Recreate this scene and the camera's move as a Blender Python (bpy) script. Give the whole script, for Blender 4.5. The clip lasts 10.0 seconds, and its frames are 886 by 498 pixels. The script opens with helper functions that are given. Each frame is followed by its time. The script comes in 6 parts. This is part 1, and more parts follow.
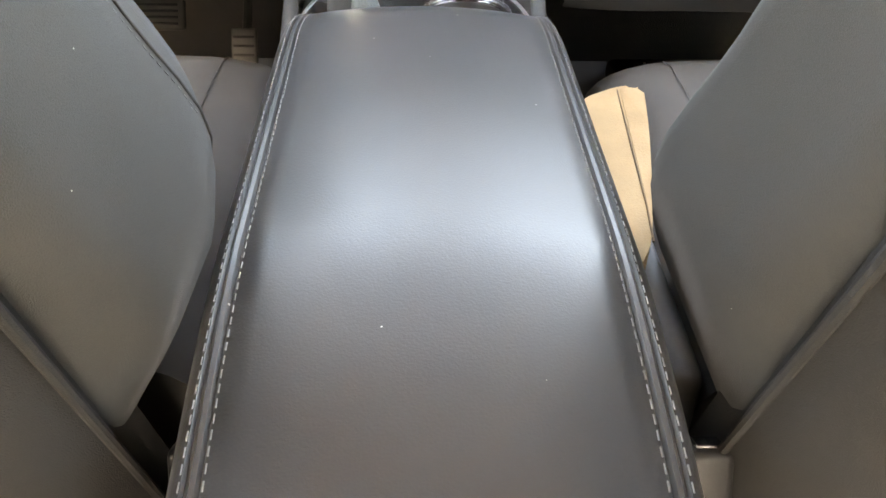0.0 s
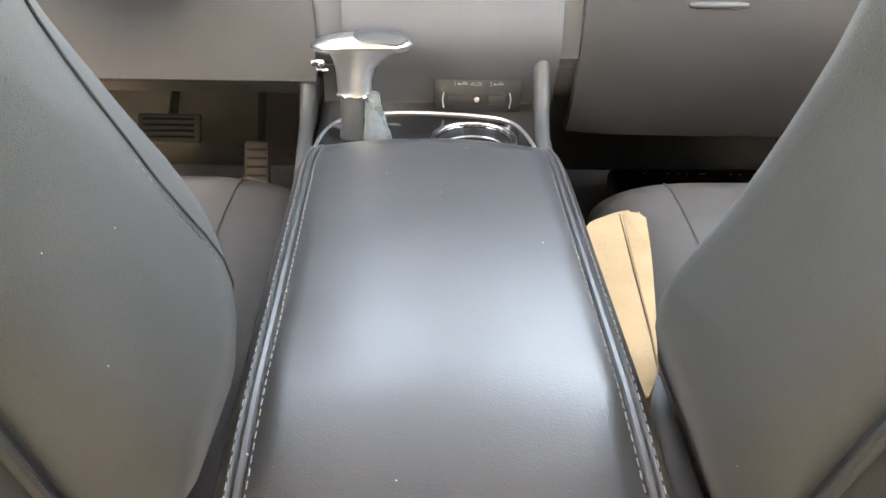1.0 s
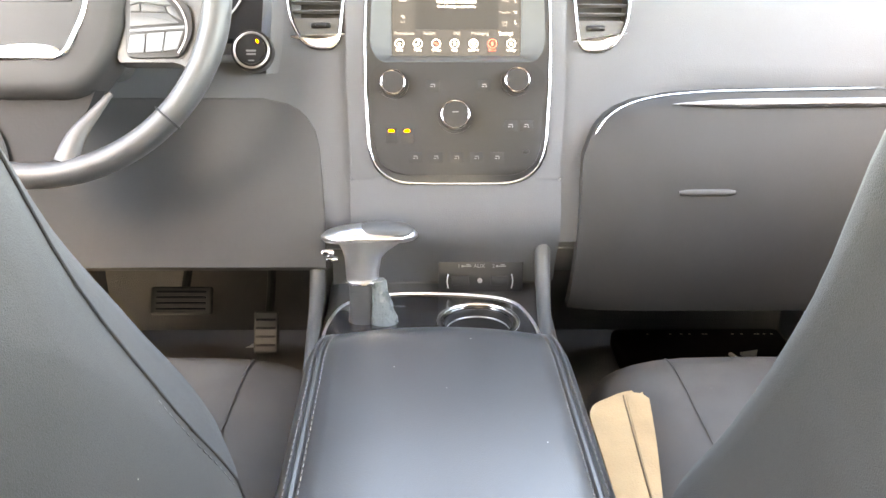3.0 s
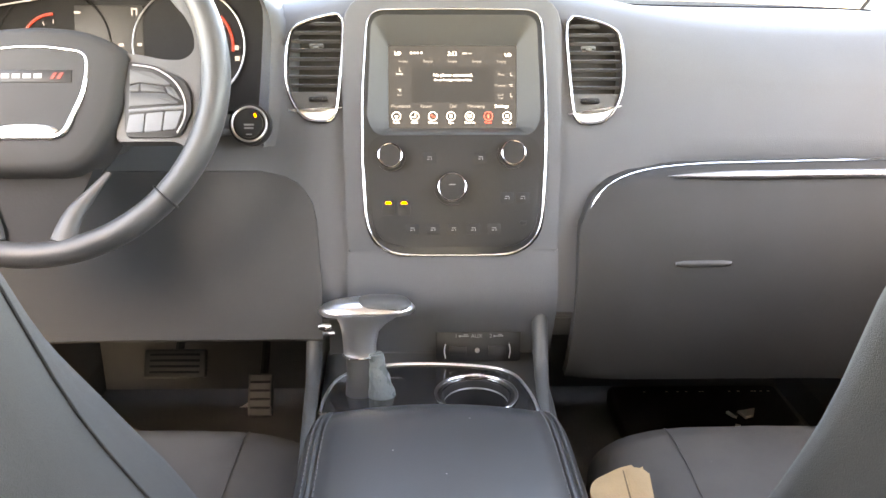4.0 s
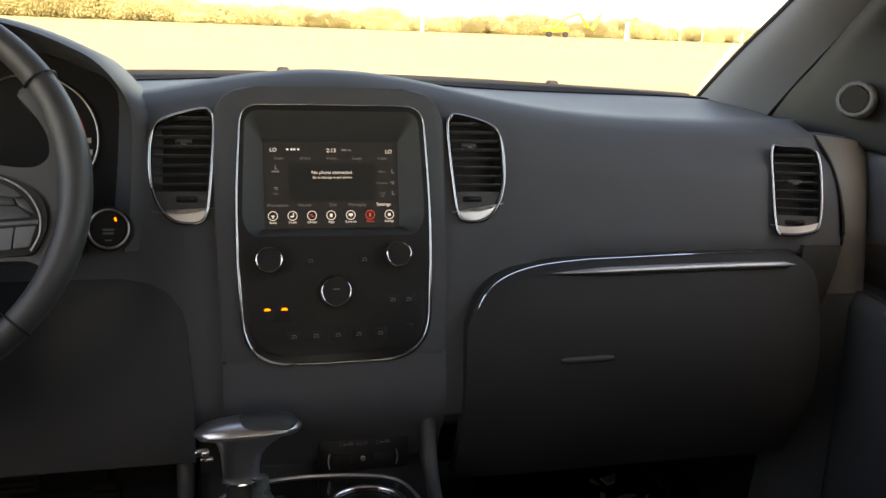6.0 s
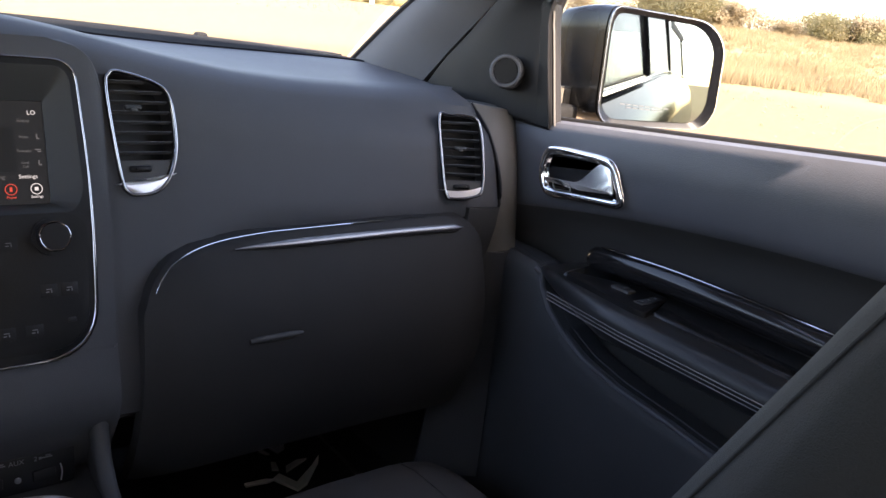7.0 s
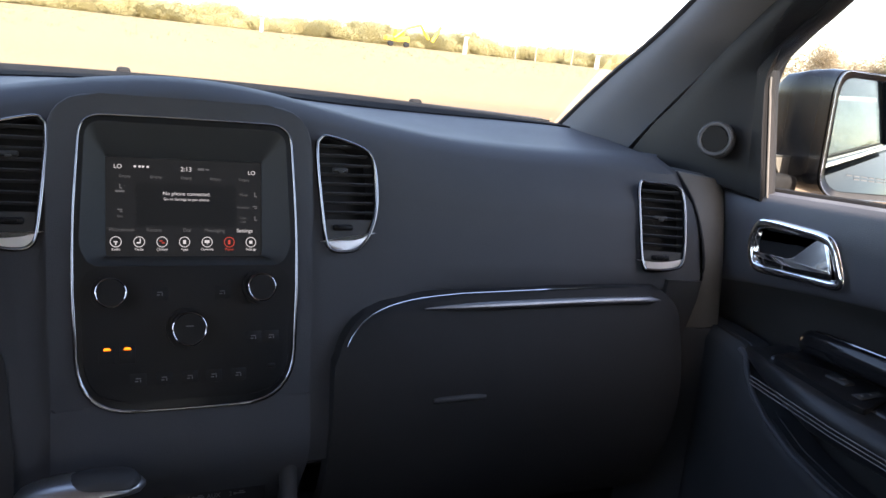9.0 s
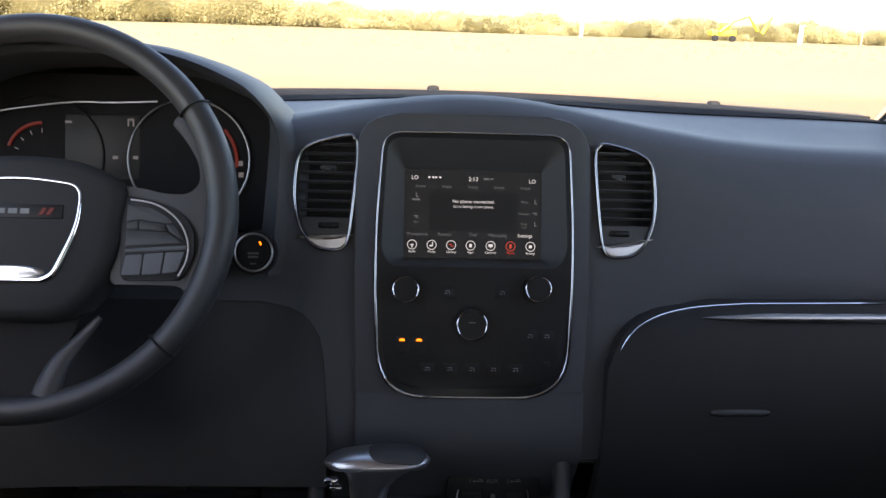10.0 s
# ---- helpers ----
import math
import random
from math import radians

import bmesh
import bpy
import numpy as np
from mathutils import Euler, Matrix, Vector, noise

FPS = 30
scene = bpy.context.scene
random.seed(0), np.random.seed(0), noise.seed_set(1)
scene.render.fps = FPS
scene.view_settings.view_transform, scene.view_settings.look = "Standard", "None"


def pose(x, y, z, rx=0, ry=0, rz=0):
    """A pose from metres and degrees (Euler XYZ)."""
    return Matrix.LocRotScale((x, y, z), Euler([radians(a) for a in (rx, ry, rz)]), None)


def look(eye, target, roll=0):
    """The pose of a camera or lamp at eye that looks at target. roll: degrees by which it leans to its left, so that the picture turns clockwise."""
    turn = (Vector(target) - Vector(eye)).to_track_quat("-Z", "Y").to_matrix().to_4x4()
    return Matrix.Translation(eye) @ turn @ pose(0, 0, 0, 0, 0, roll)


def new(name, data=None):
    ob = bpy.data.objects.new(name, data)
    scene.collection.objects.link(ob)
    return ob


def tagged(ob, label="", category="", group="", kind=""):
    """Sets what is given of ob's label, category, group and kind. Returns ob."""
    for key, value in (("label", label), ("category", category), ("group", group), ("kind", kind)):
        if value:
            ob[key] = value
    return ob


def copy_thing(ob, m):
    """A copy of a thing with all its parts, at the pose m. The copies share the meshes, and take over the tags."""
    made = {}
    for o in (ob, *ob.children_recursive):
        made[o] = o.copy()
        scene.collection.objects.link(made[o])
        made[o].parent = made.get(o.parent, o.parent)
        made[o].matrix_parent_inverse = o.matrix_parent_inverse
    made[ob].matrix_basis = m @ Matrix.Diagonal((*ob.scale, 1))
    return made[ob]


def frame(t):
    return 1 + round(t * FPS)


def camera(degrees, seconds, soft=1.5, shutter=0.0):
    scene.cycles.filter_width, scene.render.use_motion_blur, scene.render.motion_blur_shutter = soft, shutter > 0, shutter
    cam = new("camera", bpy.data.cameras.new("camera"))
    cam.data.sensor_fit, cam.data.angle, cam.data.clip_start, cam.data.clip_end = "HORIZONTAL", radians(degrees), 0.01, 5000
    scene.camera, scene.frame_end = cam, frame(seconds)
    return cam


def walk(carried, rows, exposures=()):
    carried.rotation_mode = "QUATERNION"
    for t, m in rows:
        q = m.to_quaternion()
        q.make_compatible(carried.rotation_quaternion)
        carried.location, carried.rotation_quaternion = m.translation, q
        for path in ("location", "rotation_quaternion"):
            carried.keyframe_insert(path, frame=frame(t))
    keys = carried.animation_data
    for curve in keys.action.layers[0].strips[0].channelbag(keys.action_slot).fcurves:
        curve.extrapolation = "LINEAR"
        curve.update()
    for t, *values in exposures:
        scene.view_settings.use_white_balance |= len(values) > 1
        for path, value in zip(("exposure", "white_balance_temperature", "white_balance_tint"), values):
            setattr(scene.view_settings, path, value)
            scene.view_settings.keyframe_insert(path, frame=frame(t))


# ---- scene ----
cam = camera(56.9, 10.0)
EXPOSURES = [(0.0, 7.3, 12300, 18), (2.5, 7.5, 11200, 18), (4.0, 6.6, 10800, 21), (5.2, 5.5, 10400, 20), (6.3, 3.2, 9800, 19), (6.6, 3.25, 9000, 20), (7.0, 3.55, 7800, 25), (8.0, 3.45, 7600, 28), (8.6, 3.1, 7050, 23), (9.4, 3.3, 7550, 22), (10.0, 3.3, 7600, 21)]
PATH = [
    (0, (-0.016, -1.017, 1.119), (0.022, 0.591, -0.07), 1.1),
    (0.5, (-0.023, -1.016, 1.144), (0.015, 0.666, 0.063), 1.2),
    (1, (-0.023, -1.012, 1.161), (0.008, 0.712, 0.147), 1.2),
    (1.5, (-0.017, -1.009, 1.178), (-0.008, 0.753, 0.23), 0.6),
    (2, (-0.021, -1.015, 1.191), (-0.015, 0.796, 0.342), 0.3),
    (2.5, (-0.022, -1.017, 1.204), (-0.012, 0.829, 0.435), 0.2),
    (4, (-0.03, -0.998, 1.259), (0.006, 0.9, 0.632), 0.1),
    (4.5, (-0.031, -0.997, 1.281), (0.013, 0.919, 0.707), 0.1),
    (5, (-0.033, -0.996, 1.302), (0.015, 0.935, 0.784), -0.0),
    (6.5, (-0.118, -0.9, 1.323), (0.716, 0.836, 0.786), 4.4),
    (6.8, (-0.121, -0.878, 1.316), (0.97, 0.707, 0.775), 5.9),
    (7, (-0.141, -0.848, 1.324), (1.124, 0.593, 0.756), 7.6),
    (7.2, (-0.119, -0.861, 1.324), (1.212, 0.525, 0.761), 8.1),
    (7.5, (-0.128, -0.843, 1.32), (1.355, 0.388, 0.786), 8.4),
    (8, (-0.132, -0.846, 1.32), (1.392, 0.341, 0.803), 8.0),
    (8.2, (-0.118, -0.856, 1.316), (1.301, 0.483, 0.866), 6.9),
    (8.5, (-0.123, -0.852, 1.327), (1.122, 0.646, 0.873), 7.6),
    (8.7, (-0.113, -0.863, 1.324), (0.975, 0.751, 0.887), 6.8),
    (9, (-0.113, -0.854, 1.331), (0.721, 0.897, 0.844), 6.6),
    (9.2, (-0.106, -0.863, 1.333), (0.527, 0.963, 0.823), 5.2),
    (9.5, (-0.096, -0.875, 1.342), (0.328, 1.007, 0.814), 3.7),
    (9.7, (-0.09, -0.887, 1.343), (0.21, 1.014, 0.818), 3.0),
    (10, (-0.079, -0.894, 1.345), (0.019, 1.031, 0.81), 1.9),
]
walk(cam, [(t, look(eye, aim, roll)) for t, eye, aim, roll in PATH],
     exposures=EXPOSURES)

# ---- world and light ----
world = bpy.data.worlds.new("sky")
scene.world = world
world.use_nodes = True
sky = world.node_tree.nodes.new("ShaderNodeTexSky")
sky.sky_type, sky.sun_disc = "NISHITA", False
sky.sun_elevation, sky.sun_rotation = radians(39), radians(184)
sky.dust_density, sky.air_density = 1.0, 1.0
background = world.node_tree.nodes["Background"]
background.inputs["Strength"].default_value = 0.14
world.node_tree.links.new(sky.outputs["Color"], background.inputs["Color"])
sun = new("sun", bpy.data.lights.new("sun", "SUN"))
sun.data.energy, sun.data.angle, sun.data.color = 3.0, radians(0.5), (1.0, 0.95, 0.86)
sun.matrix_world = look((-0.36, -5.5, 4.5), (0, 0, 0))


# ---- materials ----
def material(name, color, rough=0.5, metal=0.0, vary=0.25, scale=30.0, fine=400.0, bump=0.15, coat=0.0,
             second=None, grain=0.45, specks=0.0, spec=0.5, dist=0.001):
    """Principled surface with colour variation at a coarse and a fine scale, uneven gloss and fine relief."""
    m = bpy.data.materials.new(name)
    m.use_nodes = True
    t = m.node_tree
    b = t.nodes["Principled BSDF"]
    n, link = t.nodes.new, t.links.new
    co = n("ShaderNodeTexCoord")
    big, small = n("ShaderNodeTexNoise"), n("ShaderNodeTexNoise")
    big.inputs["Scale"].default_value, small.inputs["Scale"].default_value = scale, fine
    big.inputs["Detail"].default_value, small.inputs["Detail"].default_value = 5, 3
    for tex in (big, small):
        link(co.outputs["Object"], tex.inputs["Vector"])
    mix = n("ShaderNodeMix")
    mix.data_type = "RGBA"
    other = second or [c * (1 - vary) for c in color]
    mix.inputs["A"].default_value, mix.inputs["B"].default_value = (*other, 1), (*color, 1)
    ramp = n("ShaderNodeMapRange")
    ramp.inputs["From Min"].default_value, ramp.inputs["From Max"].default_value = 0.32, 0.68
    link(big.outputs["Fac"], ramp.inputs["Value"])
    add = n("ShaderNodeMath")
    add.operation, add.use_clamp = "MULTIPLY_ADD", True
    add.inputs[1].default_value = 0.7
    sc = n("ShaderNodeMath")
    sc.operation = "MULTIPLY"
    sc.inputs[1].default_value = grain
    link(small.outputs["Fac"], sc.inputs[0])
    link(ramp.outputs["Result"], add.inputs[0])
    link(sc.outputs["Value"], add.inputs[2])
    link(add.outputs["Value"], mix.inputs["Factor"])
    tint = mix.outputs["Result"]
    if specks:
        lint, near, over = n("ShaderNodeTexVoronoi"), n("ShaderNodeMath"), n("ShaderNodeMix")
        lint.inputs["Scale"].default_value = specks
        link(co.outputs["Object"], lint.inputs["Vector"])
        near.operation = "LESS_THAN"
        near.inputs[1].default_value = 0.019
        link(lint.outputs["Distance"], near.inputs[0])
        over.data_type = "RGBA"
        over.inputs["B"].default_value = (0.24, 0.23, 0.215, 1)
        link(near.outputs["Value"], over.inputs["Factor"])
        link(tint, over.inputs["A"])
        tint = over.outputs["Result"]
    link(tint, b.inputs["Base Color"])
    rr = n("ShaderNodeMapRange")
    rr.inputs["To Min"].default_value, rr.inputs["To Max"].default_value = rough * 0.85, min(1, rough * 1.15)
    link(big.outputs["Fac"], rr.inputs["Value"])
    link(rr.outputs["Result"], b.inputs["Roughness"])
    b.inputs["Metallic"].default_value = metal
    b.inputs["Specular IOR Level"].default_value = spec
    b.inputs["Coat Weight"].default_value = coat
    b.inputs["Coat Roughness"].default_value = 0.05
    if bump:
        bp = n("ShaderNodeBump")
        bp.inputs["Strength"].default_value, bp.inputs["Distance"].default_value = bump, dist
        link(small.outputs["Fac"], bp.inputs["Height"])
        link(bp.outputs["Normal"], b.inputs["Normal"])
    return m


def glow(name, color, strength):
    m = bpy.data.materials.new(name)
    m.use_nodes = True
    b = m.node_tree.nodes["Principled BSDF"]
    b.inputs["Base Color"].default_value = (0.01, 0.01, 0.01, 1)
    b.inputs["Roughness"].default_value = 0.5
    b.inputs["Specular IOR Level"].default_value = 0.2
    b.inputs["Emission Color"].default_value = (*color, 1)
    b.inputs["Emission Strength"].default_value = strength
    return m


def glass(name, tint):
    m = bpy.data.materials.new(name)
    m.use_nodes = True
    t = m.node_tree
    clear, shine, mix, edge = (t.nodes.new("ShaderNode" + k) for k in ("BsdfTransparent", "BsdfGlossy", "MixShader", "LayerWeight"))
    clear.inputs["Color"].default_value = (*tint, 1)
    shine.inputs["Roughness"].default_value = 0.01
    steep, lift = t.nodes.new("ShaderNodeMath"), t.nodes.new("ShaderNodeMath")
    steep.operation, lift.operation = "POWER", "MULTIPLY_ADD"
    steep.inputs[1].default_value, lift.inputs[1].default_value, lift.inputs[2].default_value = 5.0, 0.9, 0.03
    edge.inputs["Blend"].default_value = 0.5
    t.links.new(edge.outputs["Facing"], steep.inputs[0])
    t.links.new(steep.outputs["Value"], lift.inputs[0])
    t.links.new(lift.outputs["Value"], mix.inputs["Fac"])
    t.links.new(clear.outputs["BSDF"], mix.inputs[1])
    t.links.new(shine.outputs["BSDF"], mix.inputs[2])
    t.links.new(mix.outputs["Shader"], t.nodes["Material Output"].inputs["Surface"])
    return m


SOFT = material("soft_touch_dash", (0.054, 0.058, 0.065), 0.60, scale=9, fine=900, bump=0.25, vary=0.2, spec=0.3)
LOWER = material("hard_black_plastic", (0.032, 0.033, 0.034), 0.55, scale=12, fine=1100, bump=0.25)
DOORMAT = material("door_vinyl", (0.078, 0.083, 0.098), 0.5, scale=8, fine=700, bump=0.3)
DULL = material("dull_gauge_black", (0.014, 0.014, 0.015), 0.9, bump=0.0, spec=0.08)
BEZEL = material("smoked_gloss_bezel", (0.011, 0.012, 0.013), 0.38, bump=0.0, vary=0.15, spec=0.25)
GREYTRIM = material("satin_grey_trim", (0.28, 0.28, 0.285), 0.40, 1.0, vary=0.1, bump=0.0)
LIPCHROME = material("soft_chrome", (0.84, 0.85, 0.88), 0.34, 1.0, vary=0.05, bump=0.0)
DIMCHROME = material("dark_chrome", (0.33, 0.34, 0.36), 0.10, 1.0, vary=0.15, scale=18, bump=0.0)
DEEP = material("deep_black_plastic", (0.009, 0.009, 0.010), 0.5, bump=0.1, spec=0.25)
GLOSS = material("gloss_black_trim", (0.012, 0.012, 0.013), 0.16, bump=0.0, vary=0.1)
CHROME = material("chrome", (0.80, 0.81, 0.83), 0.09, 1.0, vary=0.05, bump=0.0)
BRIGHT = material("polished_bright_chrome", (0.88, 0.89, 0.91), 0.11, 1.0, vary=0.05, bump=0.0)
MATTE = material("matte_black_defroster", (0.010, 0.0105, 0.012), 0.95, scale=9, fine=900, bump=0.2, vary=0.2, spec=0.04)
SATIN = material("satin_silver", (0.5, 0.51, 0.52), 0.32, 1.0, vary=0.1, bump=0.05)
LEATHER = material("black_leather", (0.022, 0.023, 0.025), 0.36, scale=14, fine=650, bump=0.12, vary=0.2, specks=22.0, spec=0.38)
WHEEL = material("wheel_leather", (0.034, 0.035, 0.037), 0.5, scale=18, fine=800, bump=0.25)
FABRIC = material("charcoal_seat_fabric", (0.031, 0.032, 0.033), 0.95, scale=7, fine=1400, bump=0.45, vary=0.45, grain=1.1, specks=42.0, spec=0.15)
FABRIC2 = material("cushion_fabric", (0.060, 0.058, 0.057), 0.95, scale=9, fine=1700, bump=0.35, vary=0.4, grain=1.0, specks=40.0, spec=0.15)
THREAD = material("dark_grey_thread", (0.11, 0.11, 0.112), 0.7, bump=0.0)
GLOVE = material("glove_box_black", (0.024, 0.024, 0.025), 0.65, scale=12, fine=1100, bump=0.2, spec=0.22)
KNEE = material("knee_panel_black", (0.032, 0.033, 0.035), 0.65, scale=12, fine=1100, bump=0.25, spec=0.25)
EDGE = material("warm_grey_edge_trim", (0.112, 0.106, 0.096), 0.6, scale=9, fine=800, bump=0.25)
TAN = material("tan_suede", (0.32, 0.22, 0.128), 0.85, scale=22, fine=500, bump=0.5, vary=0.25, spec=0.2)
CARPET = material("dark_grey_carpet", (0.12, 0.118, 0.115), 1.0, scale=10, fine=500, bump=0.8, spec=0.1, dist=0.004)
HEAD = material("grey_headliner", (0.45, 0.46, 0.475), 0.95, scale=5, fine=900, bump=0.3, vary=0.12)
PILLAR = material("grey_pillar_trim", (0.10, 0.104, 0.112), 0.7, scale=6, fine=800, bump=0.3, vary=0.15)
RUBBER = material("black_rubber", (0.015, 0.015, 0.016), 0.8, spec=0.25)
BODY = material("dark_body_paint", (0.030, 0.030, 0.034), 0.10, 0.0, vary=0.1, bump=0.0, spec=0.5)
BACKCLOTH = material("dark_seat_back_cloth", (0.021, 0.021, 0.0215), 0.95, scale=7, fine=1100, bump=0.6, vary=0.3, grain=1.0, spec=0.15)
PRINT = material("glossy_white_print", (0.85, 0.85, 0.84), 0.25, bump=0.0, vary=0.1)
GREYLINE = material("pale_grey_thread", (0.20, 0.20, 0.205), 0.7, bump=0.0)
PAINT = material("black_gloss_paint", (0.010, 0.009, 0.010), 0.22, 0.0, vary=0.1, bump=0.0, coat=0.0, spec=0.12)
FOOT = material("tan_grey_plastic", (0.16, 0.145, 0.125), 0.45, vary=0.15, bump=0.1)
MIRRORBLACK = material("mirror_bezel_black", (0.005, 0.005, 0.006), 0.25, bump=0.0, vary=0.1, spec=0.3)
WHITEP = material("white_paint", (0.75, 0.75, 0.73), 0.5, vary=0.1)
ICON = material("dim_icon_print", (0.13, 0.135, 0.14), 0.6, bump=0.0)
LIT = glow("white_screen_ink", (0.9, 0.95, 1.0), 0.085)
DIM = glow("grey_screen_ink", (0.6, 0.65, 0.7), 0.020)
REDINK = glow("red_screen_ink", (1.0, 0.12, 0.08), 0.07)
BACKLIT = glow("screen_black", (0.5, 0.55, 0.6), 0.0022)
PANEL = glow("screen_panel_black", (0.5, 0.55, 0.6), 0.001)
AMBER = glow("amber_indicator", (1.0, 0.20, 0.01), 0.40)
REDGLOW = glow("red_glow_ink", (1.0, 0.10, 0.05), 0.010)
WHITEGAUGE = glow("white_gauge_ink", (0.9, 0.9, 0.95), 0.012)
CLEAR = glass("clear_glass", (0.845, 0.865, 0.855))
PRIVACY = glass("tinted_glass", (0.44, 0.46, 0.455))
MIRROR = material("mirror_silver", (0.25, 0.29, 0.28), 0.015, 1.0, vary=0.01, bump=0.0)
FLANK = material("grey_recess_plastic", (0.026, 0.028, 0.029), 0.5, scale=12, fine=900, bump=0.15, vary=0.15, spec=0.3)
BOOT = material("grey_plastic_boot", (0.11, 0.13, 0.135), 0.28, scale=60, fine=300, bump=0.5, vary=0.5, dist=0.003)


# ---- builders ----
def part(name, bm, mat, parent=None, label="", smooth=True):
    me = bpy.data.meshes.new(name)
    bmesh.ops.recalc_face_normals(bm, faces=bm.faces[:])
    bm.to_mesh(me)
    bm.free()
    me.materials.append(mat)
    if smooth:
        me.polygons.foreach_set("use_smooth", [True] * len(me.polygons))
        me.set_sharp_from_angle(angle=radians(38))
    ob = new(name, me)
    if parent:
        ob.parent = parent
    return tagged(ob, label)


def thing(name, label, category, group="", kind=""):
    return tagged(new(name), label, category, group, kind)


def put(bm, m):
    bmesh.ops.transform(bm, matrix=m, verts=bm.verts[:])
    return bm


def merged(*parts):
    """One bmesh out of several."""
    out = bmesh.new()
    for b in parts:
        me = bpy.data.meshes.new("t")
        b.to_mesh(me)
        b.free()
        out.from_mesh(me)
        bpy.data.meshes.remove(me)
    return out


def rbox(cx, cy, cz, sx, sy, sz, bev=0.004, seg=3, m=None):
    bm = bmesh.new()
    bmesh.ops.create_cube(bm, size=1.0, matrix=Matrix.Diagonal((sx, sy, sz, 1)))
    if bev:
        bmesh.ops.bevel(bm, geom=bm.edges[:], offset=bev, segments=seg, affect="EDGES", profile=0.5)
    bmesh.ops.transform(bm, matrix=Matrix.Translation((cx, cy, cz)), verts=bm.verts[:])
    return put(bm, m) if m else bm


def loft(rings, closed=True, cap=True):
    """Skin between rings of equal length; closed: each ring is a loop."""
    bm = bmesh.new()
    rows = [[bm.verts.new(p) for p in r] for r in rings]
    n = len(rows[0])
    for a, b in zip(rows, rows[1:]):
        for i in range(n if closed else n - 1):
            j = (i + 1) % n
            bm.faces.new((a[i], a[j], b[j], b[i]))
    if closed and cap:
        bm.faces.new(rows[0])
        bm.faces.new(rows[-1])
    return bm


def sheet(rows, depth, away):
    """An open skin of rows, thickened by depth along the direction away."""
    d = Vector(away).normalized() * depth
    bm = bmesh.new()
    f = [[bm.verts.new(p) for p in r] for r in rows]
    b = [[bm.verts.new(Vector(p) + d) for p in r] for r in rows]
    for g in (f, b):
        for r, s in zip(g, g[1:]):
            for i in range(len(r) - 1):
                bm.faces.new((r[i], r[i + 1], s[i + 1], s[i]))
    h, w = len(rows), len(rows[0])
    rim = [(0, i) for i in range(w)] + [(i, w - 1) for i in range(1, h)] + [(h - 1, i) for i in range(w - 2, -1, -1)] + [(i, 0) for i in range(h - 2, 0, -1)]
    for (i, j), (k, l) in zip(rim, rim[1:] + rim[:1]):
        bm.faces.new((f[i][j], f[k][l], b[k][l], b[i][j]))
    return bm


def rounded(pts, radius, seg=6):
    """A closed 2D outline with its corners rounded; radius: one number or one for each corner."""
    out, n = [], len(pts)
    for i in range(n):
        r = radius[i] if isinstance(radius, (list, tuple)) else radius
        p, a, b = Vector(pts[i]), Vector(pts[i - 1]), Vector(pts[(i + 1) % n])
        u, v = (a - p), (b - p)
        k = min(r, u.length * 0.49, v.length * 0.49)
        s, e = p + u.normalized() * k, p + v.normalized() * k
        for j in range(seg + 1):
            f = j / seg
            out.append(tuple((1 - f) ** 2 * s + 2 * f * (1 - f) * p + f * f * e))
    return out


def smooth_line(pts, n=8, closed=False):
    """Catmull-Rom through the points."""
    pts = [Vector(p) for p in pts]
    m = len(pts)
    out = []
    for i in range(m if closed else m - 1):
        if closed:
            a, b, c, d = pts[i - 1], pts[i], pts[(i + 1) % m], pts[(i + 2) % m]
        else:
            a, b, c, d = pts[max(i - 1, 0)], pts[i], pts[i + 1], pts[min(i + 2, m - 1)]
        for j in range(n):
            t = j / n
            out.append(0.5 * ((2 * b) + (c - a) * t + (2 * a - 5 * b + 4 * c - d) * t * t + (3 * b - a - 3 * c + d) * t ** 3))
    if not closed:
        out.append(pts[-1])
    return out


def tube(pts, radius, closed=False, sides=8, flat=1.0, up=(0, 0, 1)):
    """A bar swept along points; radius: one number or one for each point; flat squeezes it along up."""
    pts = [Vector(p) for p in pts]
    n = len(pts)
    rings = []
    for i, p in enumerate(pts):
        a, b = (pts[i - 1], pts[(i + 1) % n]) if closed else (pts[max(i - 1, 0)], pts[min(i + 1, n - 1)])
        d = (b - a).normalized()
        s = d.cross(Vector(up))
        s = s.normalized() if s.length > 1e-5 else d.orthogonal().normalized()
        w = s.cross(d)
        r = radius[i] if isinstance(radius, (list, tuple)) else radius
        rings.append([p + r * (math.cos(q) * s + flat * math.sin(q) * w) for q in (2 * math.pi * k / sides for k in range(sides))])
    if closed:
        rings.append(rings[0])
        bm = loft(rings, True, False)
        bmesh.ops.remove_doubles(bm, verts=bm.verts[:], dist=1e-7)
        return bm
    return loft(rings)


def plate(outline, w0, w1, m, bev=0.0):
    """A 2D outline raised from w0 to w1 along the z of m."""
    bm = bmesh.new()
    lo = [bm.verts.new((x, y, w0)) for x, y in outline]
    hi = [bm.verts.new((x, y, w1)) for x, y in outline]
    n = len(lo)
    top = bm.faces.new(hi)
    bm.faces.new(lo[::-1])
    for i in range(n):
        j = (i + 1) % n
        bm.faces.new((lo[i], lo[j], hi[j], hi[i]))
    if bev:
        bmesh.ops.bevel(bm, geom=list(top.edges), offset=bev, segments=2, affect="EDGES", profile=0.5)
    return put(bm, m)


